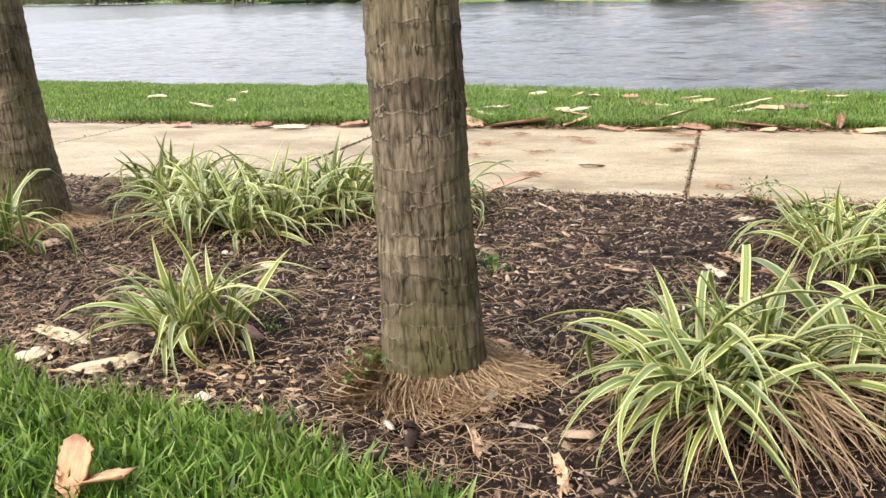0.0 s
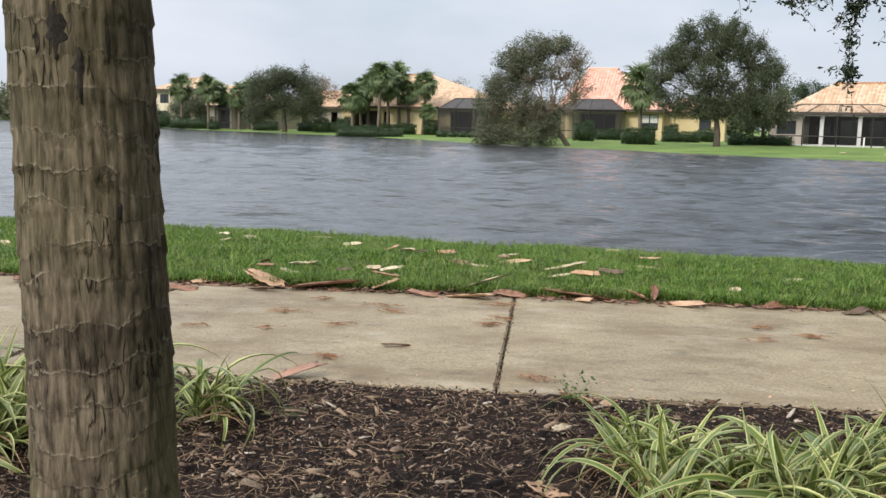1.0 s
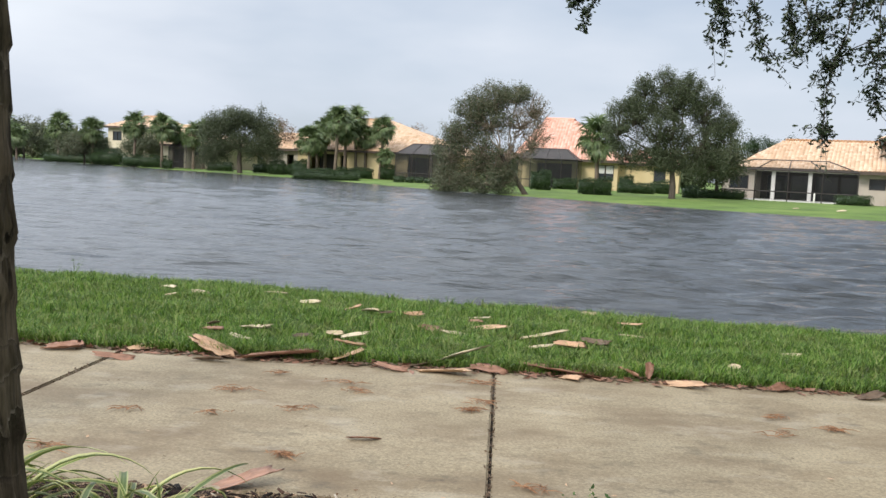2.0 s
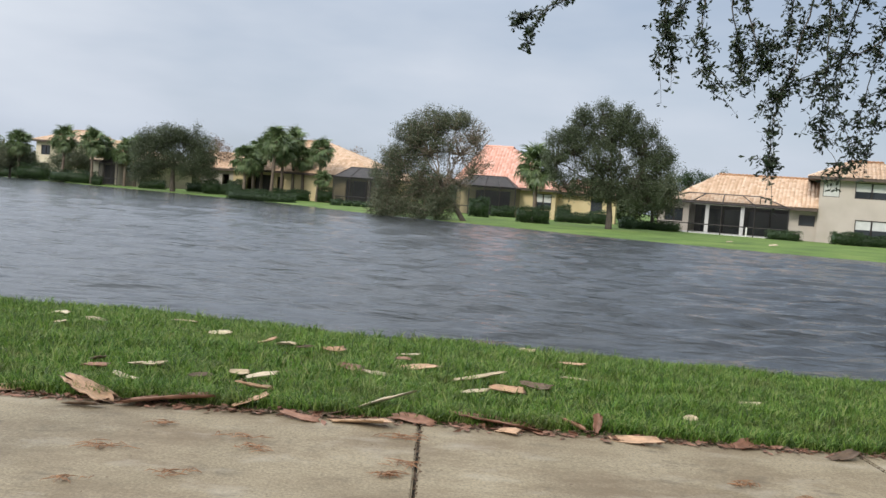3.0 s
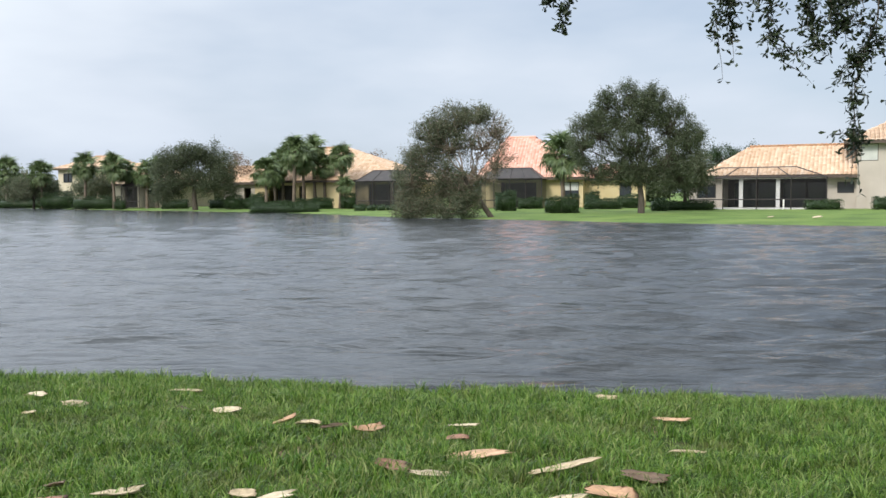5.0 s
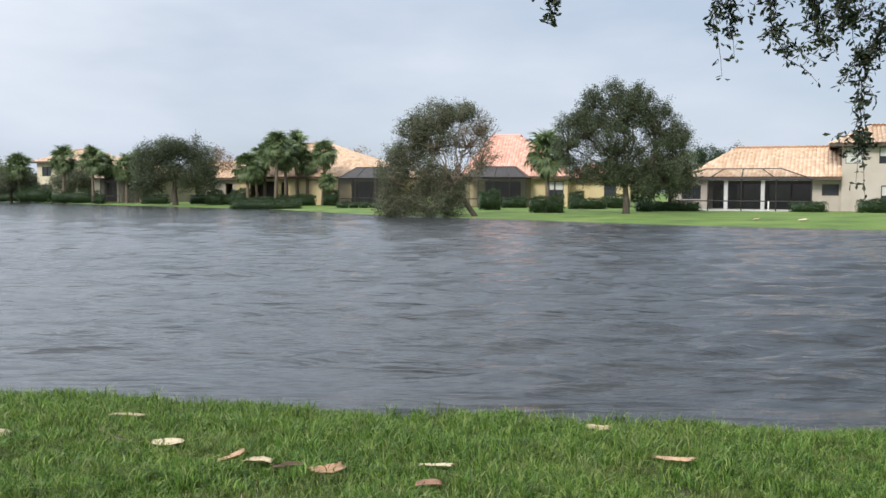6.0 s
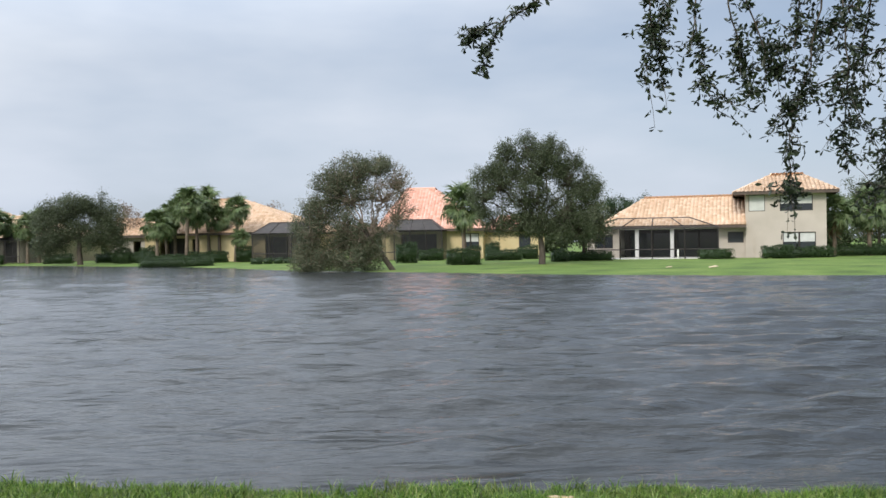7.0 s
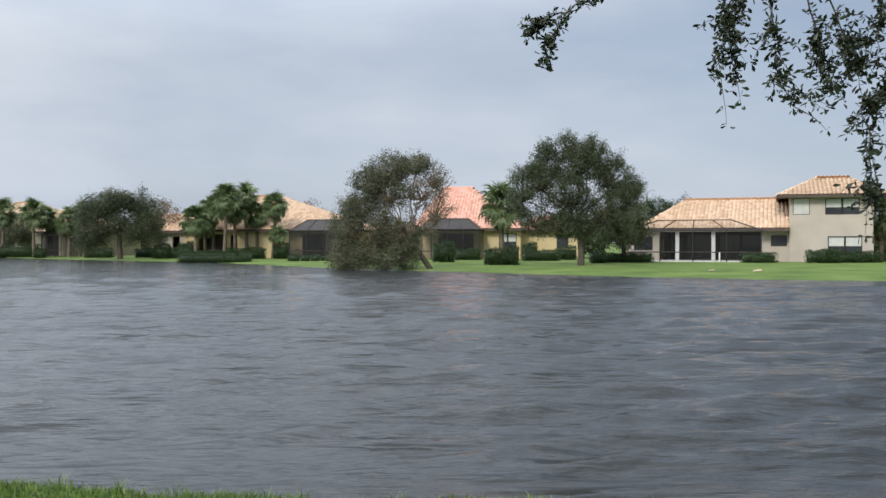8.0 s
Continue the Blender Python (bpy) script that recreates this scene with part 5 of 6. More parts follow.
window(h2, 7.18, 8.32, 0.98, 2.35, 2.02, 1)
hip_roof(h2, 3.41, 10.15, 1.4, 10.6, 2.75, 5.06, 8.18, 4.04, M_TILE_RED)

# house with the tan roof and cage behind the palms
h3 = house(-6.98, 96.06, -18, "cream stucco house with tan tiled roof behind palms and cage")
OPEN_A = (-15.2, -12.18, 0.0, 2.4)
OPEN_B = (-11.47, -10.63, 0.0, 2.3)
OPEN_C = (-3.37, -0.91, 0.0, 2.4)
block(h3, -16.86, 0.61, 0, 12, 2.75, [OPEN_A, OPEN_B, OPEN_C], M_YELLOW)
for o_ in (OPEN_A, OPEN_B, OPEN_C):
    box_part("porch_back", (o_[0], o_[1], 2.0, 2.2, 0, 2.6), M_PORCH_SHADE, h3, "porch rear wall coloured dark as shade")
hip_roof(h3, -16.9, 1.3, -0.7, 12.7, 2.85, -13.48, -8.38, 6.52, M_TILE_PEACH)
cage(h3, -2.76, 2.59, -4.4, -0.75, 2.7, 3.75, 3, M_BRONZE)
box_part("porch_post", (0.88, 1.17, -4.2, -3.95, 0, 2.7), M_FASCIA, h3, "brown porch post", 0.02)
block(h3, -23.31, -19.28, 4, 12, 2.7, [(-20.69, -19.77, 0.0, 2.2)], M_TAN)
hip_roof(h3, -23.34, -17.88, 3.4, 12.6, 2.8, -25.02, -21.34, 4.67, M_TILE_PEACH)

# houses further along the bank
h4 = house(-37.43, 113.6, -22, "cream stucco house with tan tiled roof and pool cage")
H4_WINS = [(-2.14, -1.4, 1.66, 2.8), (-5.67, -3.81, 0.0, 2.4)]
block(h4, -7.37, 0.16, 0, 10, 2.8, H4_WINS, M_CREAM)
window(h4, *H4_WINS[0], 0.02, 1)
box_part("porch_back", (H4_WINS[1][0], H4_WINS[1][1], 2.5, 2.7, 0, 2.6), M_PORCH_SHADE, h4, "porch rear wall coloured dark as shade")
hip_roof(h4, -7.3, 1.25, -0.7, 10.7, 2.9, -10.32, -6.77, 5.55, M_TILE_PEACH)
cage(h4, -3.14, -0.31, -3.5, -0.75, 2.6, 3.5, 3, M_BRONZE)
h5 = house(-53.5, 134.43, -22, "two-storey cream house with tan tiled roof")
H5_LEFT = -8.19
H5_WINS = [(H5_LEFT + 1.0, H5_LEFT + 2.8, 3.4, 4.8), (-2.6, -0.9, 3.2, 4.9), (H5_LEFT + 1.0, H5_LEFT + 2.8, 0.8, 2.2), (-2.6, -0.9, 0.8, 2.2)]
block(h5, H5_LEFT, 0.2, 0, 10, 5.4, H5_WINS, M_CREAM)
for hole_ in H5_WINS:
    window(h5, *hole_, 0.02, 2)
hip_roof(h5, H5_LEFT - 0.6, 0.8, -0.7, 10.7, 5.5, H5_LEFT + 2.5, -1.8, 7.4, M_TILE_PEACH)


# ---- wind-blown debris ----
PALE = material("pale_husk", [(0.38, 0.28, 0.16), (0.6, 0.5, 0.35)], 9, 60, 0.6, 0.3, stretch=(0.3, 1, 1), each=0.5, fine_amount=0.25)
TAN = material("tan_husk", [(0.36, 0.2, 0.11), (0.55, 0.37, 0.23)], 9, 60, 0.6, 0.3, stretch=(0.3, 1, 1), each=0.4, fine_amount=0.3)
RUST = material("rusty_husk", [(0.17, 0.078, 0.048), (0.33, 0.18, 0.115)], 9, 60, 0.6, 0.3, stretch=(0.3, 1, 1), each=0.4, fine_amount=0.35)
ORANGE = material("orange_husk", [(0.3, 0.15, 0.075), (0.46, 0.25, 0.135)], 9, 60, 0.6, 0.3, stretch=(0.3, 1, 1), each=0.2, fine_amount=0.4)
BROWN = material("brown_husk", [(0.08, 0.055, 0.035), (0.17, 0.11, 0.07)], 9, 60, 0.7, 0.3, stretch=(0.3, 1, 1), each=0.4, fine_amount=0.35)
TUFT = material("fibre", [(0.13, 0.06, 0.028), (0.25, 0.12, 0.055), (0.36, 0.19, 0.09)], 9, 60, 0.7, 0.2, island=0.7)
HUSK_WORDS = {"orange_husk": "large torn orange-brown", "pale_husk": "pale cream", "tan_husk": "tan", "rusty_husk": "rust-brown", "brown_husk": "dark brown"}


def surface_z(x, y):
    if 4.95 < y < 7.39:
        return -0.03 * (y - 4.95) / 2.44
    if y <= 4.95:
        return -0.02 if y < bed_edge(x) else 0.0
    return gz(x, y)


def husk(x, y, length, width, turn, mat, prop=None, lift_by=0.0):
    """A dry curled palm sheath or strip: a pointed shell with thickness, torn at one end."""
    nu, nv = 9, 5
    curl, cup, skew = rng.uniform(-0.015, 0.05), rng.uniform(0.18, 0.6), rng.normal(0, 0.22)
    blunt = rng.uniform(0.35, 0.8)
    vs = []
    for lay in (0, 1):
        for i in range(nu):
            t = i / (nu - 1)
            w = width / 2 * (math.sin(math.pi * min(1, 0.12 + t * blunt)) ** 0.6 + 0.04)
            for j in range(nv):
                q = j / (nv - 1) * 2 - 1
                jag = 0.08 * length * rng.normal() if i in (0, nu - 1) else 0.012 * length * rng.normal()
                vs.append((length * (t - 0.5) + jag, q * w * (1 + 0.12 * rng.normal()) + skew * length * (t - 0.5) ** 2, cup * w * q * q + curl * length * (2 * t - 1) ** 2 + 0.004 * lay + 0.004 + rng.normal(0, 0.0012)))
    f = []
    n = nu * nv
    for i in range(nu - 1):
        for j in range(nv - 1):
            a = i * nv + j
            f += [[a, a + 1, a + nv + 1, a + nv], [n + a, n + a + nv, n + a + nv + 1, n + a + 1]]
    for i in range(nu - 1):
        for j in (0, nv - 1):
            a = i * nv + j
            f.append([a, a + nv, n + a + nv, n + a] if j == 0 else [a, n + a, n + a + nv, a + nv])
    for j in range(nv - 1):
        for i in (0, nu - 1):
            a = i * nv + j
            f.append([a, n + a, n + a + 1, a + 1] if i == 0 else [a, a + 1, n + a + 1, n + a])
    ob = add_mesh("palm_husk", smooth(fast_mesh("palm_husk", np.array(vs), np.array(f))), mat)
    on = "on the grass" if y > 7.45 else ("at the edge of the footpath" if y > 7.1 else ("on the concrete footpath" if y > 4.95 else "on the mulch"))
    lift = 0.04 + (0.1 * width if y > 7.42 else 0) if (y > 7.42 or y < bed_edge(x)) else 0.004
    ob.matrix_basis = pose(x, y, surface_z(x, y) + lift + lift_by, rng.normal(0, 18) if y < 7.3 or prop is not None else rng.normal(13, 10), rng.normal(0, 7) if prop is None else prop, turn)
    tagged(ob, HUSK_WORDS[mat.name] + " dry palm husk " + on, "palm husk", "fallen palm husks")


husk(-3.43, 10.77, 0.20, 0.081, -34, PALE)
husk(-2.94, 10.38, 0.20, 0.069, 40, PALE)
husk(-3.12, 10.05, 0.20, 0.034, -38, PALE)
husk(-2.39, 11.14, 0.27, 0.040, -13, PALE)
husk(-2.11, 10.31, 0.20, 0.023, -34, BROWN)
husk(-1.81, 10.22, 0.21, 0.057, -16, PALE)
husk(-1.32, 9.84, 0.16, 0.057, 28, TAN)
husk(-1.16, 9.77, 0.18, 0.069, -26, PALE)
husk(-0.96, 9.72, 0.20, 0.034, 24, BROWN)
husk(-0.73, 9.56, 0.18, 0.069, 30, TAN)
husk(-0.14, 9.74, 0.20, 0.034, -27, PALE)
husk(-0.19, 9.31, 0.13, 0.057, 12, RUST)
husk(-0.09, 8.88, 0.36, 0.081, -16, TAN)
husk(-0.52, 8.65, 0.20, 0.092, -32, RUST)
husk(-0.31, 8.54, 0.20, 0.046, 23, PALE)
husk(-1.75, 8.13, 0.18, 0.069, 19, PALE)
husk(-2.06, 8.05, 0.14, 0.069, 20, RUST)
husk(-2.15, 8.31, 0.12, 0.057, -22, BROWN)
husk(-1.78, 7.76, 0.17, 0.069, -25, PALE)
husk(-1.19, 8.20, 0.13, 0.046, -16, PALE)
husk(-1.04, 8.10, 0.19, 0.057, 22, PALE)
husk(-1.37, 7.96, 0.14, 0.057, 23, BROWN)
husk(-0.99, 7.71, 0.20, 0.057, 28, TAN)
husk(0.35, 8.60, 0.36, 0.063, -5, PALE)
husk(0.53, 8.12, 0.23, 0.092, -19, TAN)
husk(0.32, 8.11, 0.18, 0.057, -23, PALE)
husk(0.75, 8.43, 0.20, 0.081, -28, BROWN)
husk(0.93, 10.83, 0.16, 0.057, -29, PALE)
husk(1.21, 9.90, 0.20, 0.046, -27, TAN)
husk(1.11, 9.02, 0.19, 0.034, 11, PALE)
husk(2.17, 8.47, 0.20, 0.029, -22, PALE)
husk(1.63, 7.81, 0.08, 0.046, -34, PALE)
husk(-1.85, 7.40, 0.34, 0.12, -24, TAN, 14, 0.04)
husk(-1.42, 7.37, 0.46, 0.11, 14, RUST, -5, 0.02)
husk(-1.80, 7.20, 0.19, 0.057, -4, BROWN)
husk(-0.48, 7.41, 0.20, 0.057, 27, BROWN)
husk(-0.22, 7.52, 0.34, 0.10, 24, PALE, -14, 0.025)
husk(-0.31, 7.26, 0.30, 0.103, -13, TAN)
husk(0.42, 7.40, 0.46, 0.10, -9, RUST, 5, 0.02)
husk(-0.95, 7.42, 0.20, 0.06, 30, TAN, -16, 0.03)
husk(0.86, 7.41, 0.16, 0.05, -40, RUST, 10, 0.02)
husk(-0.05, 7.38, 0.24, 0.07, -8, RUST, 4, 0.012)
husk(0.98, 7.40, 0.1, 0.05, 80, RUST, -65, 0.05)
husk(0.48, 7.29, 0.14, 0.057, -35, TAN)
husk(-0.66, 7.26, 0.20, 0.057, -12, RUST)
husk(1.17, 7.28, 0.30, 0.069, -28, TAN)
husk(1.81, 7.36, 0.20, 0.081, 38, RUST)
husk(-2.81, 7.27, 0.21, 0.115, 20, RUST)
husk(-2.30, 7.41, 0.20, 0.081, 34, TAN)
husk(-2.39, 7.10, 0.25, 0.050, 5, RUST)
husk(2.32, 7.26, 0.18, 0.069, 23, BROWN)
husk(-3.30, 7.10, 0.28, 0.070, 27, PALE)
husk(-3.59, 7.16, 0.18, 0.114, 25, RUST)
husk(-4.35, 7.13, 0.19, 0.081, -5, RUST)
husk(-5.32, 9.90, 0.20, 0.069, -22, PALE)
husk(-4.90, 8.34, 0.23, 0.057, 21, PALE)
husk(-4.92, 8.98, 0.20, 0.069, -38, PALE)
husk(-6.11, 9.35, 0.20, 0.069, 35, PALE)
husk(-0.98, 4.99, 0.32, 0.09, 18, RUST)
husk(-0.59, 5.71, 0.14, 0.040, 14, RUST)
husk(-1.87, 2.54, 0.26, 0.060, -17, PALE)
husk(-1.84, 2.41, 0.16, 0.060, -82, PALE)
husk(-1.55, 2.36, 0.20, 0.060, 58, PALE)
husk(-1.64, 2.30, 0.12, 0.050, -7, TAN)
husk(-0.37, 2.17, 0.12, 0.030, -65, TAN)
husk(-0.14, 2.08, 0.16, 0.028, -73, TAN)
husk(-0.18, 3.61, 0.14, 0.030, -20, TAN)
husk(0.22, 3.82, 0.16, 0.088, -65, TAN)
husk(0.39, 3.61, 0.15, 0.083, -61, RUST)
husk(0.16, 3.65, 0.16, 0.030, -62, PALE)
husk(-1.31, 2.72, 0.15, 0.070, -37, RUST)
husk(-2.68, 3.49, 0.14, 0.077, -78, TAN)
husk(-0.44, 2.76, 0.11, 0.05, -26, RUST)
husk(0.02, 3.11, 0.07, 0.039, -50, PALE)
husk(-1.56, 3.38, 0.08, 0.044, 59, PALE)
husk(0.36, 4.86, 0.17, 0.060, -27, TAN)
husk(0.49, 4.82, 0.12, 0.050, 63, TAN)
husk(0.29, 4.46, 0.10, 0.055, 63, PALE)
husk(-1.13, 1.72, 0.15, 0.085, 95, ORANGE, -52, 0.05)
husk(-1.06, 1.70, 0.11, 0.05, 10, ORANGE, -12, 0.055)
husk(-0.59, 1.78, 0.06, 0.033, 40, RUST)

# small white things of unknown kind on the far lawn, husk-shaped stand-ins
husk(16.94, 54.81, 0.34, 0.2, 4, PALE)
husk(19.11, 53.7, 0.5, 0.24, 4, PALE)

# brown fibre tufts on the footpath
for tx, ty in ((-1.82, 5.96), (-1.44, 6.48), (-1.31, 6.95), (-0.90, 6.80), (-0.77, 6.62), (-1.38, 5.99), (-1.00, 6.17), (-0.88, 5.39), (-1.89, 5.30), (1.45, 6.26), (1.79, 6.42), (0.18, 5.17), (-0.10, 7.02), (-0.05, 6.54), (-0.12, 6.36), (1.54, 6.61)):
    tuft = []
    size_ = rng.uniform(0.45, 1.1)
    for k in range(int(rng.integers(12, 30))):
        a = rng.normal(0, 0.6) + (0 if rng.random() < 0.8 else 1.5)
        c = np.array([rng.normal(0, 0.06) * size_, rng.normal(0, 0.03) * size_, 0.004 + 0.01 * rng.random()])
        d = np.array([math.cos(a), math.sin(a), 0]) * rng.uniform(0.015, 0.06)
        tuft.append(tube(bend(c - d, c + d, 0.006, 4, 0.002), np.array([0.0008, 0.0022, 0.0022, 0.0008]), 3))
    v, f = joined(tuft)
    ob = add_mesh("fibre_tuft", fast_mesh("fibre_tuft", v, f), TUFT)
    ob.matrix_basis = pose(tx, ty, surface_z(tx, ty), 0, 0, rng.uniform(-20, 20))
    tagged(ob, "rust-brown tuft of palm fibre on the concrete footpath", "leaf litter", "fibre tufts on the footpath", "stuff")


def litter(n, x0, x1, y0, sy, size, mat, label):
    x = rng.uniform(x0, x1, n); y = y0 + rng.normal(0, sy, n)
    z = np.array([surface_z(a, b) for a, b in zip(x, y)]) + 0.008
    v, f = diamonds(np.stack([x, y, z], -1), size, 0.0, 0.5)
    c = np.repeat(z, 4); v[:, 2] = c + (v[:, 2] - c) * 0.3
    tagged(add_mesh("leaf_litter", fast_mesh("leaf_litter", v, f), mat), label, "leaf litter", kind="stuff")


litter(2300, -6, 4, 7.375, 0.03, 0.045, BROWN, "brown leaf scraps along the footpath edge")
litter(900, -6, 4, 7.365, 0.035, 0.055, RUST, "rust-brown leaf scraps along the footpath edge")
for k in range(-3, 3):
    n = 260
    x = k * SLAB + rng.normal(0, 0.008, n); y = rng.uniform(4.97, 7.37, n)
    z = -0.03 * (y - 4.95) / 2.44 + rng.uniform(-0.006, 0.002, n)
    v, f = diamonds(np.stack([x, y, z], -1), 0.016, 0.0, 0.6)
    tagged(add_mesh("leaf_litter", fast_mesh("leaf_litter", v, f), BROWN), "dark crumbs of dirt lodged in the slab joint", "leaf litter", kind="stuff")
litter(260, -5, 4, 7.36, 0.03, 0.085, RUST, "torn rust-brown leaf pieces along the footpath edge")
litter(160, -4, 4, 6.3, 0.6, 0.018, BROWN, "small dark scraps on the concrete")
litter(200, -2, 2.4, 4.9, 0.05, 0.03, TAN, "tan scraps along the mulch edge")
litter(350, -3.5, 2.4, 3.4, 0.9, 0.03, TAN, "tan leaf scraps on the mulch")
litter(200, -2.2, -0.9, 2.4, 0.12, 0.05, TAN, "tan leaf scraps beside the lawn")

# ---- overhanging oak branch ----
near_oak = thing("oak_tree", (8.2, 9.6, gz(8.2, 9.6)), "dark oak with leafy branches drooping over the lake edge", "tree")


def oak_part(name, pts, radii, sides=7):
    p = np.array(pts, float) - [8.2, 9.6, gz(8.2, 9.6)]
    v, f = tube(p, radii, sides)
    return add_mesh(name, smooth(fast_mesh(name, v, f)), M_BARK_OAK, near_oak)


oak_part("trunk", [(8.2, 9.6, -0.2), (8.15, 9.7, 1.2), (8.0, 9.9, 2.6), (7.8, 10.2, 3.8)], [0.32, 0.25, 0.22, 0.2], 12)
oak_part("limb", [(7.8, 10.2, 3.7), (7.0, 12.0, 4.9), (6.0, 14.0, 5.4), (4.8, 14.9, 5.2), (3.2, 15.0, 4.95), (1.9, 15.0, 4.5)], [0.15, 0.11, 0.08, 0.05, 0.03, 0.012])
oak_part("limb", [(7.8, 10.2, 3.7), (7.3, 12.4, 4.8), (6.6, 14.4, 5.1), (5.6, 15.2, 4.9)], [0.12, 0.08, 0.05, 0.02])
M_OAK_NEAR = material("glossy_oak_leaves", [(0.014, 0.022, 0.009), (0.025, 0.038, 0.015), (0.045, 0.062, 0.025)], 3, 30, 0.4, 0, island=0.6, sheen_through=0.15)
STRANDS = (
    [(1.97, 4.55), (1.65, 4.15), (1.27, 3.93), (1.06, 3.62), (1.0, 3.36)],
    [(1.27, 3.93), (0.97, 3.8), (0.83, 3.68)],
    [(3.07, 4.63), (2.84, 4.31), (2.87, 3.80), (3.01, 3.5), (3.07, 3.2)],
    [(3.53, 4.70), (3.27, 4.31), (2.97, 3.80), (2.80, 3.29)],
    [(3.47, 4.76), (3.38, 3.74), (3.48, 3.3), (3.64, 2.92)],
    [(3.67, 4.70), (3.89, 3.81), (4.01, 3.49), (4.03, 3.13)],
    [(3.80, 4.57), (4.15, 3.55), (4.39, 3.35)],
    [(5.00, 4.72), (4.68, 3.42), (4.52, 2.71), (4.50, 2.07), (4.63, 2.10)],
    [(5.20, 4.72), (5.13, 3.43), (5.26, 2.58), (5.48, 2.03)],
    [(5.68, 4.73), (5.42, 3.23), (5.60, 2.32)],
    [(4.66, 4.71), (4.60, 3.68), (4.33, 3.67)],
    [(5.88, 3.82), (4.85, 3.23), (4.48, 3.00)],
    [(6.02, 4.60), (5.87, 3.23), (5.79, 2.12)],
    [(6.57, 4.61), (6.14, 3.23), (5.92, 2.25)],
    [(5.61, 4.73), (5.20, 4.01), (4.79, 3.81)],
)
def blunt_leaves(pos, size):
    """Small blunt oak leaves, widest past the middle, cupped along the rib: vertices and quads."""
    n = len(pos)
    d = rng.normal(size=(n, 3)); d[:, 2] = d[:, 2] * 0.8 - 0.25
    d /= np.linalg.norm(d, axis=1, keepdims=True)
    s = np.cross(d, rng.normal(size=(n, 3))); s /= np.linalg.norm(s, axis=1, keepdims=True)
    up = np.cross(d, s)
    L = (size * rng.uniform(0.6, 1.25, n))[:, None]
    rows = [pos, pos + d * L]
    for t, w in ((0.3, 0.1), (0.68, 0.2)):
        for side_ in (-1, 1):
            rows.append(pos + d * L * t + s * L * w * side_ + up * L * 0.06)
    v = np.stack(rows, 1).reshape(-1, 3)
    o = np.arange(n)[:, None] * 6
    quads = np.concatenate([o + [[0, 2, 4, 1]], o + [[0, 1, 5, 3]]])
    return v, quads


leaf_pos = []
for row in STRANDS:
    p = np.array([(a, 15.0 + rng.normal(0, 0.15), b) for a, b in row])
    t = np.linspace(0, len(p) - 1, 6 * (len(p) - 1) + 1)
    q = np.stack([np.interp(t, np.arange(len(p)), p[:, k]) for k in range(3)], -1)
    q[1:-1] += rng.normal(0, 0.012, (len(q) - 2, 3))
    oak_part("twig", q, np.linspace(0.012, 0.003, len(q)), 5)
    n_side = 3 if p[0, 0] < 2.6 else (16 if p[0, 0] < 4.3 else 26)
    for k in range(len(q) * 3):
        i = int(rng.integers(1, len(q)))
        leaf_pos.append(q[i] + rng.normal(0, 0.025, (4, 3)))
    for k in range(n_side):
        i = int(rng.integers(1, len(q)))
        e = q[i] + rng.normal(0, 0.16, 3) - [0, 0, 0.14]
        s = bend(q[i], e, 0.03, 5, 0.01)
        oak_part("twig", s, np.linspace(0.005, 0.002, 5), 4)
        for m_ in range(1, 5):
            leaf_pos.append(s[m_] + rng.normal(0, 0.02, (4, 3)))
# the unseen crown above trunk and limbs, spread over the turf to shade it
for k in range(190):
    p = rng.normal(size=3); p *= rng.uniform(0.3, 1.0) ** 0.5 / np.linalg.norm(p)
    e = np.array([6.6, 9.2, 7.4]) + p * [4.6, 4.0, 1.7]
    s = bend((8.0, 10.1, 4.2), e, 0.5, 5, 0.12)
    oak_part("branch", s, np.linspace(0.05, 0.012, 5), 4)
    leaf_pos.append(e + rng.normal(0, 0.42, (110, 3)))
v, f = blunt_leaves(np.concatenate(leaf_pos) - [8.2, 9.6, gz(8.2, 9.6)], 0.088)
tagged(add_mesh("leaves", fast_mesh("leaves", v, f), M_OAK_NEAR, near_oak, "small dark glossy leaves"), kind="stuff")


# ---- distant tree line ----
def woods(points, n, height, spread, leaf, mat, label):
    p = np.array(points, float)
    t = rng.uniform(0, len(p) - 1, n)
    c = np.stack([np.interp(t, np.arange(len(p)), p[:, k]) for k in range(2)], -1) + rng.normal(0, spread, (n, 2))
    h = height * rng.uniform(0.45, 1.1, n)
    pos = []
    for (cx, cy), hh in zip(c, h):
        m_ = 850
        d = rng.normal(0, 1, (m_, 3)); d /= np.linalg.norm(d, axis=1, keepdims=True); d *= (rng.uniform(0.55, 1.0, m_) * (1 + 0.22 * np.sin(d[:, 0] * 7 + cx) * np.sin(d[:, 2] * 6 + cy)))[:, None]
        pos.append(np.stack([cx + d[:, 0] * hh * 0.55, cy + d[:, 1] * hh * 0.55, np.clip(hh * 0.55 + d[:, 2] * hh * 0.5, 0.05, None)], -1))
    v, f = diamonds(np.concatenate(pos), leaf, 0.1, 0.7)
    tagged(add_mesh("tree_line", fast_mesh("tree_line", v, f), mat), label, "trees", kind="stuff")


# distant greens paled and greyed: haze is painted into the leaf colour
M_WOODS_HAZY = material("hazed_foliage", [(0.085, 0.098, 0.05), (0.13, 0.14, 0.075), (0.18, 0.18, 0.105)], 0.05, 1, 0.8, 0, island=0.25)
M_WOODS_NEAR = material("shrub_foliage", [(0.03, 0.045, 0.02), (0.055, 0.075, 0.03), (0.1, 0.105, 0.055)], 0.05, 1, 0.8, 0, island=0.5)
woods(((-520, 580), (-360, 425), (-260, 335), (-200, 272), (-160, 242)), 210, 12.0, 4.5, 0.55, M_WOODS_HAZY, "distant green tree line beyond the lake")
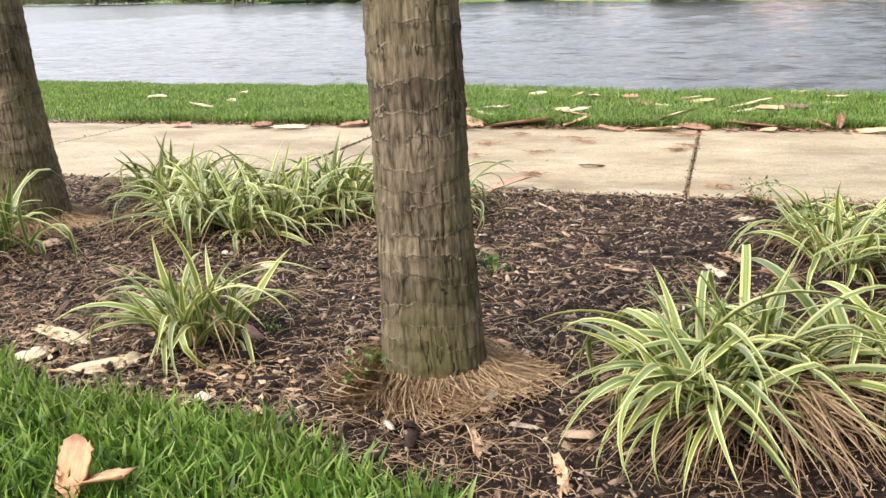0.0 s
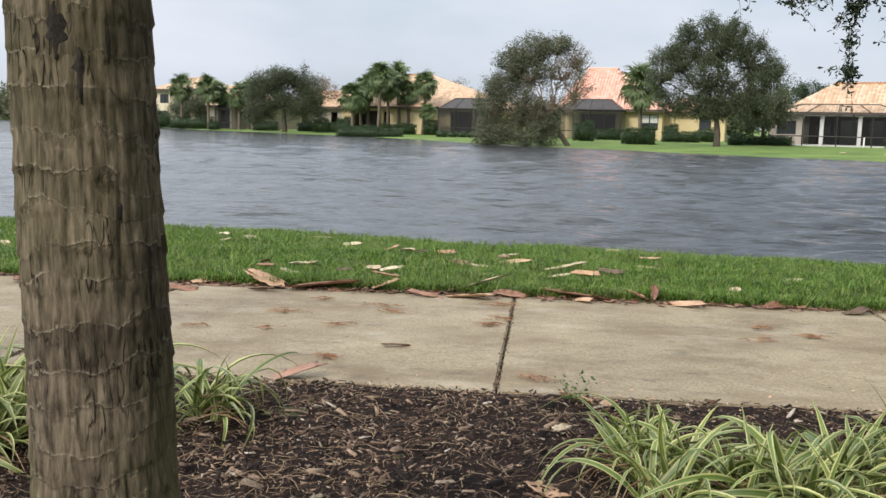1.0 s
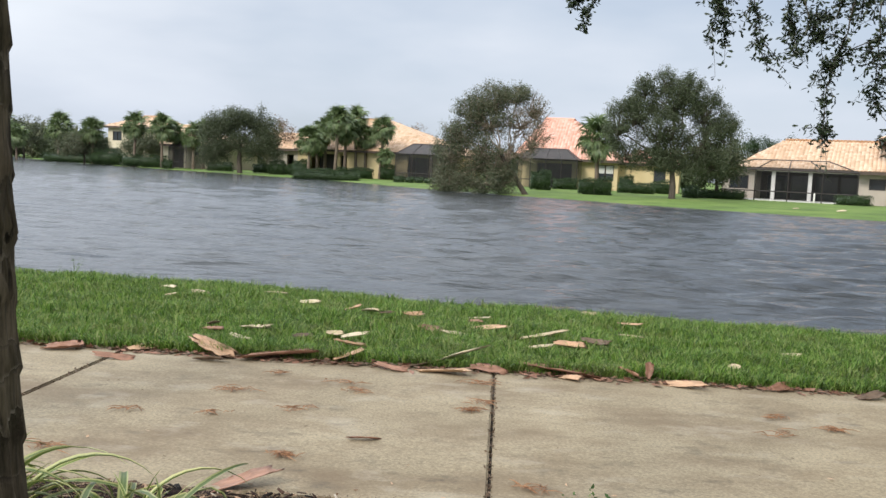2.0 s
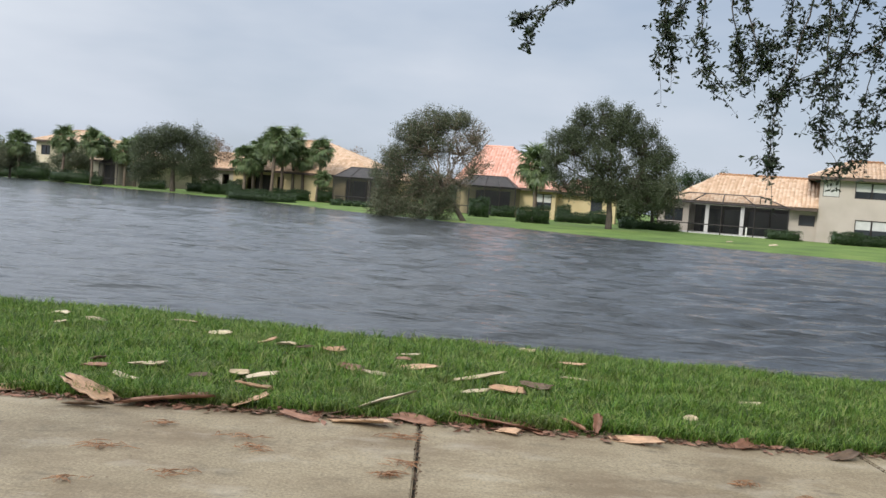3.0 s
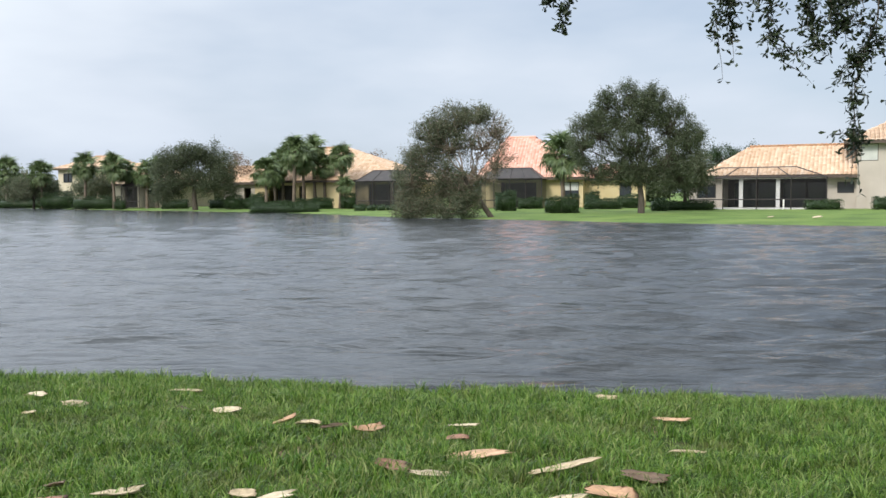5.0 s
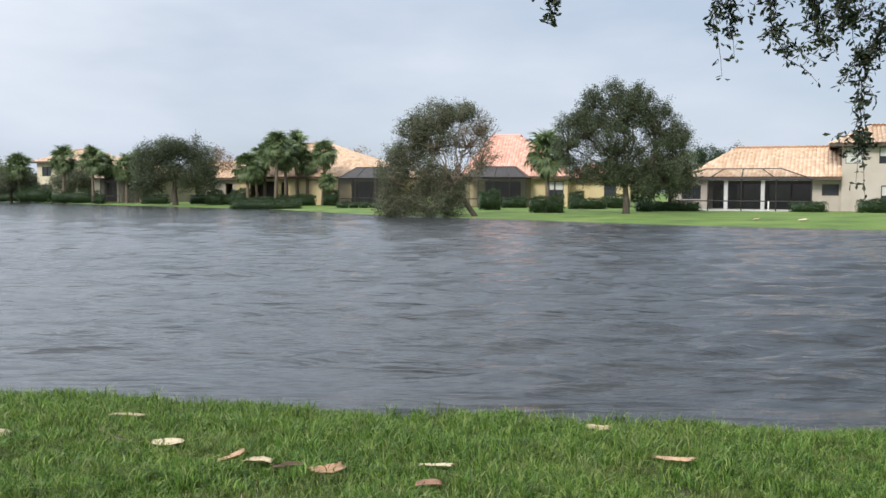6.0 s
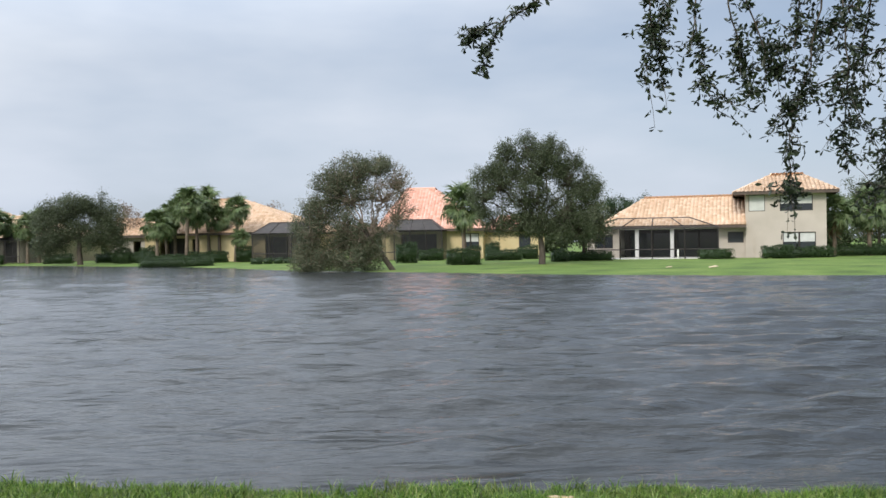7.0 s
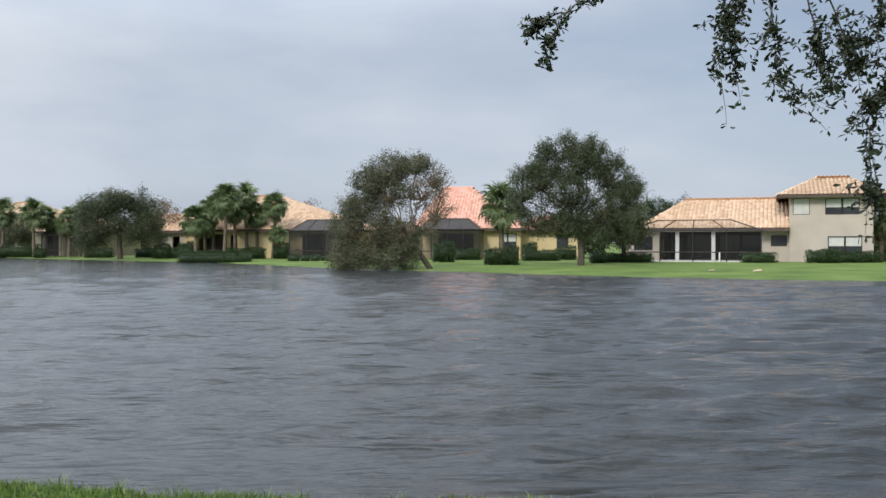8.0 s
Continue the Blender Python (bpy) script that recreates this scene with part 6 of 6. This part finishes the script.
woods(((-160, 242), (-125, 212), (-100, 182), (-90, 168)), 70, 7.0, 4.0, 0.5, M_WOODS_HAZY, "distant green tree line beyond the lake")
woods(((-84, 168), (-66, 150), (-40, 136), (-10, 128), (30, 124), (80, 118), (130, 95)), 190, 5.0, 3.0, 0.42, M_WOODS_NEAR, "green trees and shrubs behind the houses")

# ---- weeds and scars at the near palm ----
M_WEED = material("weed_leaves", [(0.03, 0.07, 0.015), (0.06, 0.13, 0.025), (0.12, 0.2, 0.04)], 3, 40, 0.5, 0, island=0.7, sheen_through=0.2)


def weed(x, y, z, n, height, label):
    w = thing("weed", (x, y, z), label, "weed", "small weeds of the bed")
    tufts = []
    for k in range(n):
        a, r = rng.uniform(0, 2 * np.pi), height * rng.uniform(0.3, 0.9)
        e = np.array([math.cos(a) * r, math.sin(a) * r, height * rng.uniform(0.3, 1.0)])
        v, f = tube(bend((0, 0, 0), e, 0.01, 4, 0.003), [0.0015, 0.0012, 0.001, 0.0006], 3)
        add_mesh("stem", fast_mesh("stem", v, f), M_GRASS, w)
        tufts.append(e + rng.normal(0, 0.012, (11, 3)))
    v, f = diamonds(np.concatenate(tufts), 0.017, 0.0, 0.6)
    tagged(add_mesh("foliage", fast_mesh("foliage", v, f), M_WEED, w), kind="stuff")


weed(-0.75, 2.43, 0.0, 9, 0.10, "small green weed at the foot of the palm")
weed(-0.42, 2.56, 0.30, 7, 0.07, "small green seedling growing from the palm trunk")
weed(-1.22, 2.75, 0.0, 4, 0.05, "tiny green seedling in mulch")
weed(0.02, 2.75, 0.0, 6, 0.16, "thin green seedling in mulch")
weed(0.35, 4.85, 0.0, 8, 0.12, "wispy weed at the footpath edge")
weed(-5.2, 12.35, -0.25, 10, 0.2, "small dark plant at the waterline")
M_HOLLOW_SHADE = material("rotten_hollow_shade", [(0.012, 0.009, 0.007), (0.03, 0.022, 0.016)], 20, 90, 0.95, 0.6)


def scar(z, angle, height, width):
    """A torn hollow in the bark: a low spindle of rotten wood, the hollow's shade put into its dark colour."""
    a = radians(angle)
    r = 0.119
    c = np.array([r * math.cos(a) - 0.022 * z, r * math.sin(a) - 0.012 * z, z])
    s = np.array([-math.sin(a), math.cos(a), 0]); o = np.array([math.cos(a), math.sin(a), 0])
    vs, fs = [], []
    n = 9
    for i in range(n):
        t = i / (n - 1)
        w = width / 2 * math.sin(math.pi * (0.05 + 0.9 * t)) * rng.uniform(0.6, 1.2)
        for q in (-1, 0, 1):
            vs.append(c + s * (q * w + rng.normal(0, 0.001)) + np.array([0, 0, (t - 0.5) * height]) + o * (0.004 if q == 0 else -0.004))
    for i in range(n - 1):
        for q in range(2):
            fs.append([3 * i + q, 3 * i + q + 1, 3 * i + q + 4, 3 * i + q + 3])
    add_mesh("bark_scar", smooth(fast_mesh("bark_scar", np.array(vs), np.array(fs))), M_HOLLOW_SHADE, near_palm, "torn rotten bark hollow with its shade painted on")


scar(1.25, -64, 0.09, 0.022)
scar(1.32, -80, 0.09, 0.04)
scar(0.91, -14, 0.11, 0.02)
scar(1.03, -40, 0.03, 0.04)
scar(1.3, -42, 0.06, 0.015)
